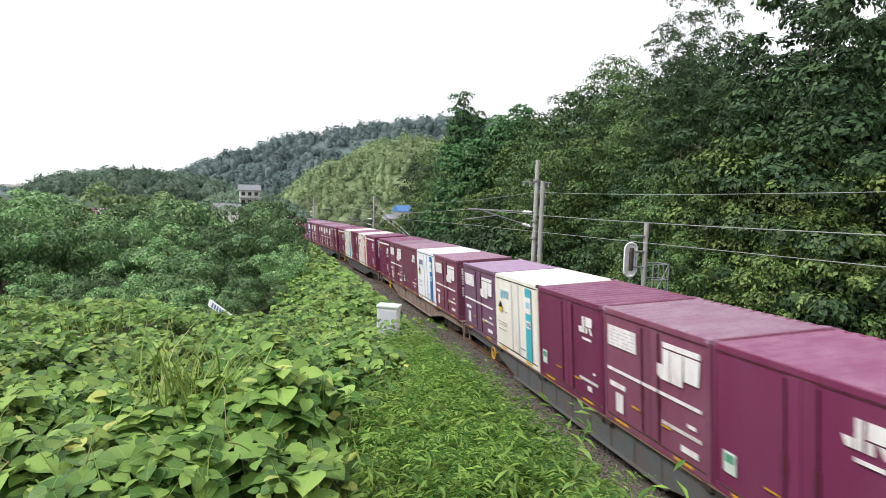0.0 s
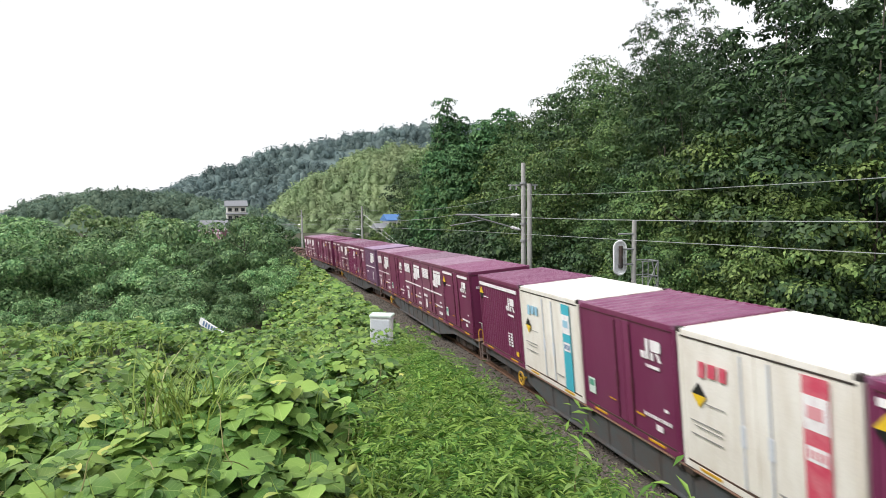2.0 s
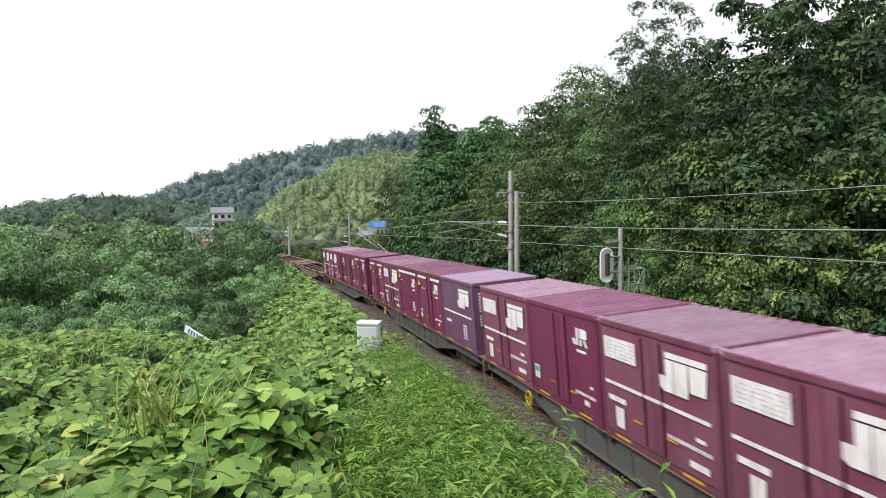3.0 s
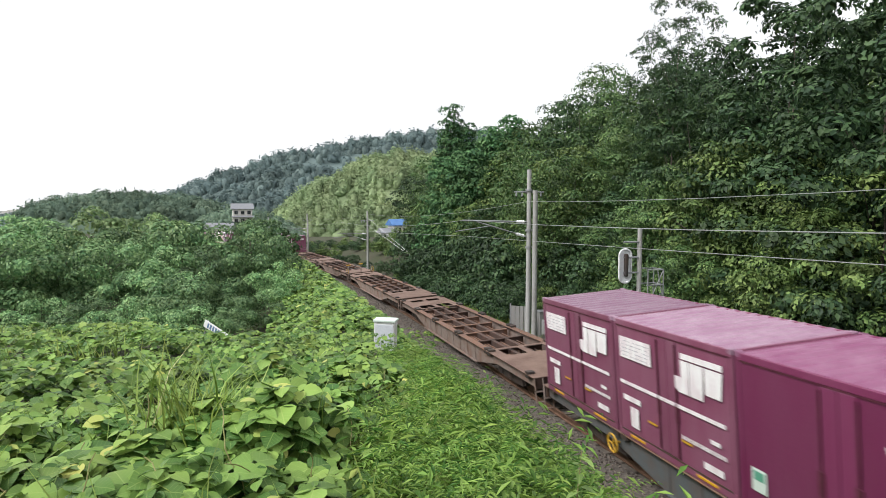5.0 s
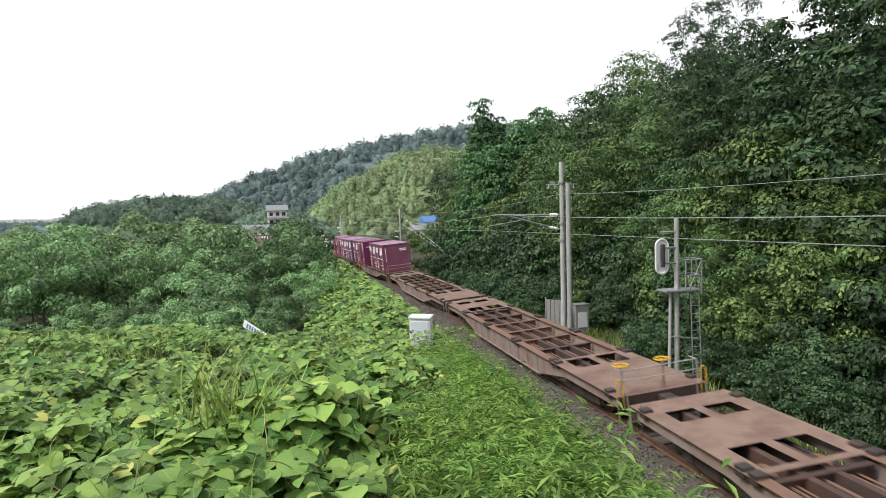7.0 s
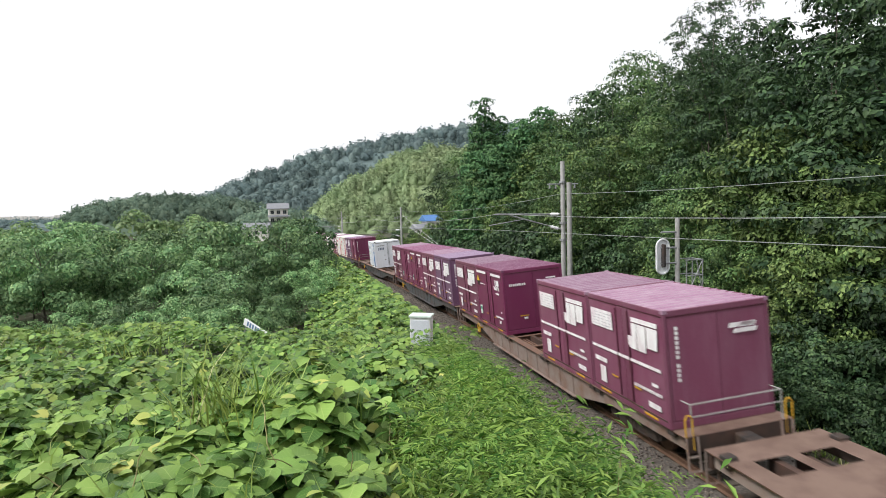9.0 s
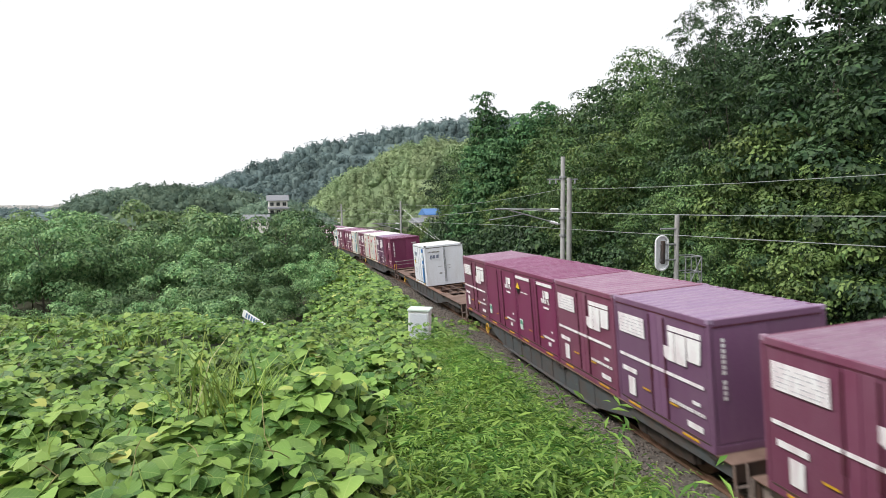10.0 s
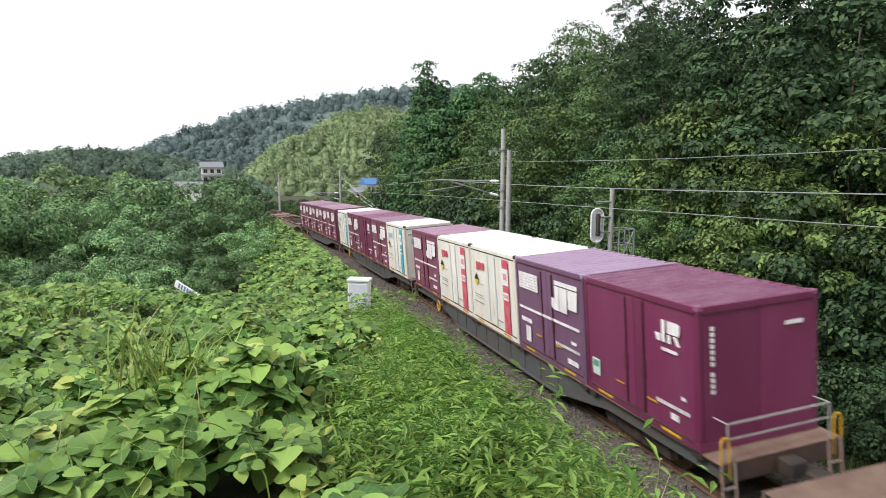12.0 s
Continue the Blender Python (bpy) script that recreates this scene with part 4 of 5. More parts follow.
for x, z, sag, nm, lab, r in ((0.0, 4.85, 0.05, "contact_wire", "thin copper contact wire over the track", 0.007), (0.0, 5.6, 0.35, "messenger_wire", "pale messenger wire over the track", 0.009), (3.0, 6.45, 0.42, "feeder_wire", "feeder wire carried on mast cross arms", 0.008)):
    for u0, u1 in ((-14.0, 28.0), (28.0, 68.3), (68.3, 107.5), (107.5, 143.0)):
        wire(nm, lab, span(x, z, u0, u1, sag), r)
wire("stay_wire", "slanting stay wire of a mast", [tuple(at_line(68.3, 3.0).translation + Vector((0, 0, 6.4))), tuple(at_line(68.3, 3.0).translation + Vector((6.2, -9, 0.3)))], 0.012)
wire("stay_wire", "slanting stay wire of a mast", [tuple(at_line(68.3, 3.0).translation + Vector((0, 0, 5.6))), tuple(at_line(68.3, 3.0).translation + Vector((6.6, -9, 0.3)))], 0.012)


def signal():
    t = thing("railway_signal", "grey signal post seen from behind with ladder platform", "railway signal", m=at_line(18.6, 3.05))
    bm = bmesh.new()
    tube(bm, (0, 0, -0.5), (0, 0, 5.65), 0.085, 0.075, 12)
    part("post", bm, POLE_STEEL, t)
    bm = bmesh.new()
    tube(bm, (-0.3, 0, -0.4), (-0.22, 0, 3.35), 0.05, 0.05)
    part("cable_pipe", bm, CONCRETE, t)
    # oval backboard with a raised rim and a slot
    bm = bmesh.new()
    ring = []
    for i in range(28):
        a = 2 * math.pi * i / 28
        ring.append((-0.52 + 0.22 * math.cos(a), 4.42 + 0.22 * math.sin(a) + (0.33 if math.sin(a) > 0 else -0.33)))
    prism(bm, ring, "y", 0.02, 0.05)
    part("backboard", bm, SIGNAL_SHELL, t, "white oval backboard")
    bm = bmesh.new()
    for i in range(28):
        a, b = ring[i], ring[(i + 1) % 28]
        tube(bm, (a[0], 0.0, a[1]), (b[0], 0.0, b[1]), 0.035, n=6)
    part("rim", bm, SIGNAL_SHELL, t)
    bm = bmesh.new()
    box(bm, -0.57, -0.46, -0.12, 0.02, 4.08, 4.82, 0.03)
    part("lamp_housing", bm, SHADOW_STEEL, t, "dark lamp housing")
    for z in (4.2, 4.7, 5.2):
        bm = bmesh.new()
        tube(bm, (-0.6, -0.03, z), (0.02, -0.03, z), 0.03)
        part("bracket", bm, GALV, t)
    bm = bmesh.new()
    box(bm, -0.55, 0.75, -0.3, 0.3, 3.28, 3.34, 0.01)
    part("platform", bm, GALV, t)
    posts = [((x, y, 3.3), (x, y, 4.3)) for x in (0.15, 0.72) for y in (-0.28, 0.28)]
    rails = [((0.1, y, z), (0.72, y, z)) for z in (3.8, 4.3) for y in (-0.28, 0.28)] + [((0.72, -0.28, z), (0.72, 0.28, z)) for z in (3.8, 4.3)]
    braces = [((0.25, -0.28, 3.3), (0.72, -0.28, 4.3)), ((0.72, -0.28, 3.3), (0.5, -0.28, 4.3))]
    for name, ends, r in (("guard_post", posts, 0.022), ("guard_rail", rails, 0.02), ("guard_brace", braces, 0.018)):
        for a, c in ends:
            bm = bmesh.new()
            tube(bm, a, c, r)
            part(name, bm, GALV, t)
    bm = bmesh.new()
    for x in (0.36, 0.66):
        tube(bm, (x + 0.12, -0.2, -0.2), (x, -0.2, 3.5), 0.022)
    for i in range(12):
        z = 0.1 + i * 0.27
        o = 0.12 * (1 - z / 3.5)
        tube(bm, (0.36 + o, -0.2, z), (0.66 + o, -0.2, z), 0.014)
    part("ladder", bm, GALV, t)
    bm = bmesh.new()
    for z in (0.3, 1.7):
        tube(bm, (-0.22, -0.05, z + 0.1), (0.75, -0.15, z), 0.02)
    part("brace", bm, GALV, t)


signal()


def white_cabinet():
    x, y = 2.5, 18.0
    t = thing("trackside_cabinet", "white steel trackside cabinet in the vines", "equipment cabinet", m=pose(x, y, 1.03, 0, 1.5, -20))
    bm = bmesh.new()
    box(bm, -0.30, 0.30, -0.22, 0.22, 0, 1.12, 0.015)
    part("body", bm, CABINET, t)
    bm = bmesh.new()
    box(bm, -0.33, 0.33, -0.26, 0.26, 1.12, 1.19, 0.02)
    part("lid", bm, CABINET_TOP, t, "pale greenish lid")
    bm = bmesh.new()
    box(bm, -0.26, 0.26, -0.236, -0.22, 0.08, 1.05, 0.006)
    part("door", bm, CABINET_DOOR, t)
    bm = bmesh.new()
    box(bm, 0.18, 0.215, -0.26, -0.236, 0.55, 0.68, 0.008)
    part("handle", bm, GALV, t)


white_cabinet()


def fence_and_box():
    m = at_line(29.0, 3.25) @ Euler((0, 0, radians(-42))).to_matrix().to_4x4()
    t = thing("equipment_fence", "grey panel fence round a mast's equipment", "fence", m=m)
    for i in range(4):
        bm = bmesh.new()
        box(bm, -0.6 + i * 0.22, -0.6 + i * 0.22 + 0.2, -0.02, 0.02, 0.1, 1.75, 0.006)
        part("panel", bm, PANEL_GREY, t)
    for x in (-0.64, 0.3):
        bm = bmesh.new()
        box(bm, x - 0.03, x + 0.03, -0.03, 0.03, -0.2, 1.85, 0.006)
        part("post", bm, GALV, t)
    t = thing("relay_box", "pale grey relay box behind the mast", "equipment cabinet", m=at_line(29.0, 4.4))
    bm = bmesh.new()
    box(bm, -0.35, 0.35, -0.25, 0.25, 0.0, 1.45, 0.02)
    part("body", bm, PANEL_GREY, t)
    bm = bmesh.new()
    box(bm, -0.24, 0.26, -0.27, -0.25, 0.35, 1.1, 0.01)
    part("door", bm, CABINET, t)
    bm = bmesh.new()
    box(bm, -0.38, 0.38, -0.28, 0.28, 1.45, 1.5, 0.01)
    part("lid", bm, GALV, t)


fence_and_box()


def sign_board():
    x, y = -2.9, 21.5
    t = thing("sign_board", "tilted white sign board with blue marks among vines", "sign", m=pose(x, y, 1.4, 0, 22, -40))
    bm = bmesh.new()
    box(bm, -0.1, 0.95, -0.015, 0.015, 0.16, 0.40, 0.005)
    part("board", bm, CABINET, t)
    for i in range(7):
        bm = bmesh.new()
        box(bm, 0.06 + i * 0.12, 0.13 + i * 0.12, -0.022, -0.018, 0.2, 0.36)
        part("board_mark", bm, MARK_DULL, t)
    for x in (0.0, 0.9):
        bm = bmesh.new()
        tube(bm, (x, 0.04, -0.9), (x, 0.04, 0.4), 0.03)
        part("post", bm, GALV, t)


sign_board()


# ---- houses in the valley ----
def house(m, w, d, h, roof_mat, label, storeys=1):
    t = thing("house", label, "house", m=m)
    bm = bmesh.new()
    box(bm, -w / 2, w / 2, -d / 2, d / 2, -1.5, h)
    part("wall", bm, PLASTER, t)
    bm = bmesh.new()
    prism(bm, [(-d / 2 - 0.7, h - 0.15), (d / 2 + 0.7, h - 0.15), (d / 2 + 0.7, h), (0, h + d * 0.38), (-d / 2 - 0.7, h)], "x", -w / 2 - 0.6, w / 2 + 0.6)
    part("roof", bm, roof_mat, t)
    for s in range(storeys):
        for i in range(3):
            x = -w / 2 + w * (i + 0.5) / 3
            z = h - 1.9 - s * 2.7
            wn2 = part("window", (lambda b: (box(b, x - w * 0.09, x + w * 0.09, -d / 2 - 0.05, -d / 2 + 0.02, z, z + 1.2), b)[1])(bmesh.new()), GLASS, t)
            bm = bmesh.new()
            box(bm, x - 0.03, x + 0.03, -d / 2 - 0.07, -d / 2 - 0.05, z, z + 1.2)
            part("mullion", bm, GALV, wn2)
    if storeys > 1:
        bm = bmesh.new()
        prism(bm, [(-d / 2 - 1.4, h - 2.75), (-d / 2, h - 2.3), (-d / 2, h - 2.5), (-d / 2 - 1.4, h - 2.9)], "x", -w / 2 - 0.5, w / 2 + 0.5)
        part("porch_roof", bm, roof_mat, t)
    return t


house(pose(-17.9, 232, 2.3, 0, 0, 8), 6.4, 5, 2.9, TILE_GREY, "two-storey pale farmhouse with grey tile roof", 2)
house(pose(-24.5, 225, -4.4, 0, 0, -6), 8, 5, 3.0, TILE_GREY, "low pale outbuilding beside trees")
house(pose(26.3, 165, -1.9, 0, 0, 12), 3.6, 4.0, 3.0, TILE_BLUE, "small white house with blue sheet roof")
house(pose(23.4, 163, -3.0, 0, 0, 12), 3.6, 3.0, 2.2, TILE_GREY, "low white annexe beside bushes")


# ---- plants ----
def crown(seed, height, radius, clumps, leaves, size, mat, base=0.25, cone=0.0, clump_r=(0.22, 0.40), flat_z=0.6, fine=True):
    """A crown of domed leafy clumps set apart on an uneven egg shape, with a darkened heart of inner leaves."""
    rng = np.random.default_rng(seed)
    mid = np.array([0, 0, height * (base + (1 - base) * 0.45)])
    c, r = [], []
    while len(c) < clumps:
        best = None
        for _ in range(7):
            d = unit(rng.normal(size=3))
            while d[2] < -0.6:
                d = unit(rng.normal(size=3))
            zc = base + (1 - base) * (0.5 + 0.5 * d[2])
            wide = radius * (1 - cone * (zc - base) / (1 - base)) * (0.8 + 0.35 * rng.random())
            q = 0.7 + 0.3 * rng.random()
            wide *= math.sqrt(max(0.05, 1 - d[2] ** 2 * (1 - cone))) / max(1e-3, math.hypot(d[0], d[1])) if cone else 1.0
            p = np.array((d[0] * wide * q, d[1] * wide * q, height * (base + (1 - base) * (0.5 + 0.5 * d[2] * q))))
            far = min([np.linalg.norm((p - o) * [1, 1, 1.4]) for o in c], default=9.0)
            if best is None or far > best[0]:
                best = (far, p)
        c.append(best[1])
        r.append(radius * rng.uniform(*clump_r) * (1 - 0.5 * cone))
    c, r = np.array(c), np.array(r)
    idx = np.repeat(np.arange(clumps), leaves)
    n = len(idx)
    out = unit(c - mid)[idx]
    d = unit(rng.normal(size=(n, 3)) + out * 0.55 + [0, 0, 0.5])
    rad = r[idx] * np.where(rng.random(n) < 0.8, rng.uniform(0.82, 1.05, n), rng.uniform(0.9, 1.4, n))
    spots = c[idx] + d * rad[:, None] * [1.2, 1.2, flat_z]
    normal = d * 1.2 + [0, 0, 0.3] + rng.normal(size=(n, 3)) * 0.34
    along = rng.normal(size=(n, 3)) + d * 0.6 + [0, 0, -0.6]
    sizes = rng.uniform(0.6, 1.3, n) * size
    # inner leaves that close the crown against the light
    k = np.repeat(np.arange(clumps), max(6, leaves // 6))
    inner = mid + (c[k] - mid) * rng.uniform(0.2, 0.62, len(k))[:, None] + rng.normal(size=(len(k), 3)) * (r[k] * 0.35)[:, None]
    spots, sizes = np.concatenate([spots, inner]), np.concatenate([sizes, rng.uniform(0.9, 1.4, len(k)) * size])
    normal, along = np.concatenate([normal, rng.normal(size=inner.shape)]), np.concatenate([along, rng.normal(size=inner.shape)])
    return scatter("crown", SPRIG if fine else ROUND_LEAF, SPRIG_F if fine else LEAF_F, spots, frames_of(normal, along), sizes, mat), c


def tree(m, mesh, centres, height, label, group, name="tree", trunk_r=0.16, limbs=7):
    t = thing(name, label, "tree" if name == "tree" else "bush", group, m=m)
    bm = bmesh.new()
    bend = 0.04 * height
    pts = [(0, 0, -0.5), (bend * 0.3, 0, height * 0.3), (-bend * 0.2, bend * 0.3, height * 0.6), (0, 0, height * 0.88)]
    for i in range(3):
        tube(bm, pts[i], pts[i + 1], trunk_r * (1 - 0.28 * i), trunk_r * (1 - 0.28 * (i + 1)), 8)
    for i in range(min(limbs, len(centres))):
        c = centres[i * len(centres) // limbs]
        s = min(0.8, max(0.15, c[2] / height - 0.22))
        tube(bm, (0, 0, height * s), tuple(c), trunk_r * 0.4, trunk_r * 0.1, 6)
    part("trunk", bm, BARK, t)
    o = new("crown", mesh)
    o.parent = t
    return t


def forest():
    rng = np.random.default_rng(11)
    near, far, small, thin = [], [], [], []
    for i, (h, r, mat, lab) in enumerate([(8.5, 2.7, DEEPLEAF, "dense dark green broadleaf tree on the slope"), (9.5, 2.9, BROADLEAF, "tall green broadleaf tree on the slope"), (7.5, 2.6, LIGHTLEAF, "yellowish green broadleaf tree on the slope")]):
        me, c = crown(100 + i, h, r, 46, 210, 0.17, mat, base=0.1, clump_r=(0.14, 0.3), fine=False)
        near.append((me, c, h, lab))
    for i, (h, r, mat, lab) in enumerate([(10.0, 3.1, DEEPLEAF, "dark broadleaf tree high on the slope"), (11.0, 3.3, BROADLEAF, "tall broadleaf tree high on the slope"), (9.0, 3.0, LIGHTLEAF, "pale green broadleaf tree high on the slope")]):
        me, c = crown(120 + i, h, r, 38, 100, 0.26, mat, base=0.15, clump_r=(0.15, 0.32), fine=False)
        far.append((me, c, h, lab))
    for i, (h, r, mat, lab) in enumerate([(4.2, 2.1, DEEPLEAF, "bushy green undergrowth by the line"), (3.6, 2.0, LIGHTLEAF, "bushy yellow-green undergrowth by the line"), (2.2, 1.5, DEEPLEAF, "low leafy shrub beside the track")]):
        me, c = crown(200 + i, h, r, 24, 120, 0.18, mat, base=0.03, clump_r=(0.17, 0.34), fine=False)
        small.append((me, c, h, lab))
        me, c = crown(220 + i, h, r, 28, 50, 0.30, mat, base=0.03, clump_r=(0.2, 0.38), fine=False)
        thin.append((me, c, h, lab))
    made = {}

    def put(kind, x, y, s, nm="tree", grp="woods on the slope"):
        if y > 36 and any(kind[0] is k[0] for k in small):
            kind = thin[[k[0] is kind[0] for k in small].index(True)]
        me, c, h, lab = kind
        m = Matrix.Translation((x, y, ground_z(x, y) - 0.1)) @ Euler((rng.normal(0, 0.04), rng.normal(0, 0.04), rng.uniform(0, 6.28))).to_matrix().to_4x4()
        if me.name not in made:
            o = made[me.name] = tree(m, me, c, h, lab, grp, nm, 0.06 if h > 5 else 0.045, 8 if h > 5 else 5)
        else:
            o = copy_thing(made[me.name], m)
        o.scale = (s, s, s * rng.uniform(0.9, 1.12))

    # rows up the slope beyond the track
    for off, step, y0, y1, pick, s0 in ((6.3, 2.4, 9, 62, "low", 0.8), (7.8, 2.5, 8, 70, "mid", 0.9), (10.0, 3.4, 7, 78, "tree", 0.66), (13.5, 3.8, 7, 84, "tree", 0.88), (18.0, 4.6, 8, 92, "tree", 1.0), (24.0, 6.5, 12, 100, "tree", 0.98), (31.0, 9.0, 34, 110, "tree", 0.98)):
        y = y0
        while y < y1:
            yy, x = y + rng.uniform(-0.9, 0.9), track_x(y) + off + rng.uniform(-1.0, 1.0)
            s = s0 * rng.uniform(0.75, 1.2)
            if not (27.0 < yy < 32.5 and off < 8):
                if pick == "tree":
                    put((near if yy < 38 and off < 16 or yy < 26 and off < 20 else far)[int(rng.choice(3, p=[0.42, 0.38, 0.2]))], x, yy, s)
                elif pick == "mid":
                    put(small[int(rng.choice(2, p=[0.9, 0.1]))], x, yy, s, "bush", "undergrowth by the line")
                else:
                    put(small[2 if rng.random() < 0.6 else 0], x, yy, s, "bush", "undergrowth by the line")
            y += step
    # the tallest trees of the slope, one of them airy
    me, c = crown(150, 12.0, 2.9, 66, 200, 0.18, DEEPLEAF, base=-0.25, clump_r=(0.12, 0.27), fine=False)
    tall = (me, c, 12.0, "tall broadleaf tree standing above its neighbours")
    me, c = crown(151, 13.0, 2.3, 58, 84, 0.17, DEEPLEAF, base=0.3, clump_r=(0.12, 0.24), flat_z=0.8)
    airy = (me, c, 13.0, "tall airy tree with gaps in its crown")
    put(airy, 19.3, 30, 1.05)
    for x, y, s in ((17.8, 24.5, 0.8), (18.2, 20.0, 1.12), (17.5, 16.0, 1.15), (20.5, 23.5, 1.12), (22, 19, 1.2), (21.5, 35, 0.68), (20, 40, 0.62)):
        put(tall, x, y, s)
    # young sunlit trees before them
    me, c = crown(152, 7.5, 2.5, 50, 190, 0.16, LIGHTLEAF, base=-0.2, clump_r=(0.14, 0.31), fine=False)
    young = (me, c, 7.5, "young yellow-green tree in front of darker ones")
    for x, y, s in ((16.4, 36.5, 1.15), (16.6, 21.5, 1.1), (16.8, 17.6, 0.85), (15.4, 16.2, 0.78), (16.2, 14.6, 0.9), (14.6, 18.2, 0.6), (17.4, 19.6, 1.0)):
        put(young, x, y, s)
    for x, y, s in ((14.9, 34.0, 1.0), (15.3, 24.6, 0.66), (17.0, 26.0, 0.72), (15.6, 28.5, 0.6), (14.4, 21.0, 0.5)):
        put(near[1], x, y, s)
    for x, y, s in ((15.2, 27.5, 0.9), (16.0, 30, 1.0), (15.4, 32.5, 0.9), (14.6, 29.3, 0.7), (16.8, 27, 1.0), (17.5, 31.5, 1.1)):
        put(small[0], x, y, s, "bush", "undergrowth by the line")
    for x, y, s in ((13.2, 30.4, 0.5), (13.9, 29.2, 0.6), (14.2, 31.6, 0.62), (12.7, 31.8, 0.45), (13.4, 33.0, 0.6)):
        put(small[2], x, y, s, "bush", "undergrowth by the line")
    # thick undergrowth at the foot of the slope
    for y in np.arange(8.5, 60, 1.5):
        put(small[int(rng.choice(3, p=[0.35, 0.05, 0.6]))], track_x(y) + (5.2 if not 26 < y < 33 else 6.6) + rng.uniform(-0.4, 0.5), y + rng.uniform(-0.5, 0.5), rng.uniform(0.42, 0.7), "bush", "undergrowth by the line")
    for y in np.arange(7.5, 24, 0.9):
        off = 4.3 + rng.uniform(-0.3, 0.5)
        put(small[2 if rng.random() < 0.7 else 0], track_x(y) + off + (0.6 if 16 < y < 21 else 0), y, rng.uniform(0.3, 0.48), "bush", "undergrowth by the line")
    # scrub by the far track
    for y in np.arange(62, 150, 5.0):
        for off in (5.5, 9.5, 14.0):
            put(small[int(rng.choice(3))], track_x(y) + off + rng.uniform(-1, 1), y + rng.uniform(-1, 1), rng.uniform(0.35, 0.65), "bush", "scrub by the far track")
    # bushes in the hollow before the far track
    bushes, back = [], []
    for i, (h, r) in enumerate([(4.6, 2.6), (3.8, 2.7), (5.4, 2.5)]):
        me, c = crown(300 + i, h, r, 22, 330, 0.18, BUSHLEAF, base=0.02, clump_r=(0.17, 0.35), flat_z=0.75, fine=False)
        bushes.append((me, c, h, "large leafy green bush in the hollow"))
        me, c = crown(320 + i, h, r, 24, 170, 0.26, BUSHLEAF if i < 2 else PALELEAF, base=0.02, clump_r=(0.18, 0.38), flat_z=0.62, fine=False)
        back.append((me, c, h, "rounded green bush on the valley floor"))
    for k, x, y, s in ((2, -2.0, 42, 0.96), (0, -1.9, 46, 0.9), (2, -4.8, 46, 0.98), (1, -3.4, 40, 0.72), (0, -0.5, 37.5, 0.55), (1, -5.2, 38, 0.95), (0, -7.4, 42, 0.98), (1, -4.9, 32.5, 0.62), (1, -1.7, 32, 0.5), (0, -7.6, 33, 0.55), (2, -10.5, 43, 1.05), (1, -10.2, 37, 0.62),
                       (0, -13.8, 45, 1.25), (1, -12.9, 38, 0.6), (2, -16.6, 42, 1.2), (0, -15.6, 35, 0.5), (1, -19.4, 47, 1.35), (0, -19.8, 39, 0.75), (2, -23.5, 45, 1.15), (1, -24.5, 38.5, 0.65), (0, -28.5, 42, 1.05), (1, -4.2, 52, 1.1), (2, -8.8, 49, 1.1)):
        put(bushes[k], x - 0.015 * y, y, s * rng.uniform(0.93, 1.07), "bush", "bushes in the hollow")
    for i, (x, y, s) in enumerate(((-22, 57, 1.35), (-15.5, 62, 1.3), (-28, 66, 1.4), (-19, 53, 1.2), (-8.5, 52, 1.2), (-5.0, 57, 1.05), (-13.5, 57, 1.25), (-29, 51, 1.1), (-33, 46, 1.0), (-25, 60, 1.25), (-1.6, 63, 1.1), (-9.5, 66, 1.3), (-17, 68, 1.3), (-35, 60, 1.15), (-2.6, 74, 0.95), (-6, 80, 0.9), (-14, 84, 1.35), (-24, 78, 1.3), (-36, 76, 1.25), (-46, 68, 1.2), (-43, 55, 1.05), (-18, 98, 1.45), (-31, 94, 1.4), (-7, 104, 0.85), (-44, 90, 1.3), (-55, 80, 1.25), (-12, 122, 0.9), (-26, 120, 1.6), (-42, 116, 1.6), (-58, 108, 1.4))):
        put(back[2 if i in (1, 9, 16) else i % 2], x - 0.018 * y, y, s * (0.92, 1.08, 1.0)[i % 3], "bush", "bushes on the valley floor")
    # cedars
    for i, (x, y, h, r) in enumerate([(16.6, 67, 15.9, 2.8), (19.2, 70, 13.4, 2.7), (14.3, 61, 11.0, 2.8), (16.3, 59, 11.0, 3.1), (19.0, 60, 12.0, 3.1), (21.8, 62, 12.0, 3.1)]):
        me, c = crown(400 + i, h, r, 110, 84, 0.3, CEDAR, base=0.02, cone=0.78 if i < 2 else 0.7, clump_r=(0.24, 0.42), fine=False)
        tree(pose(x, y, ground_z(x, y) - 0.2), me, c, h, "tall dark green conical cedar above the line", "cedars", "tree", 0.2, 6)


forest()


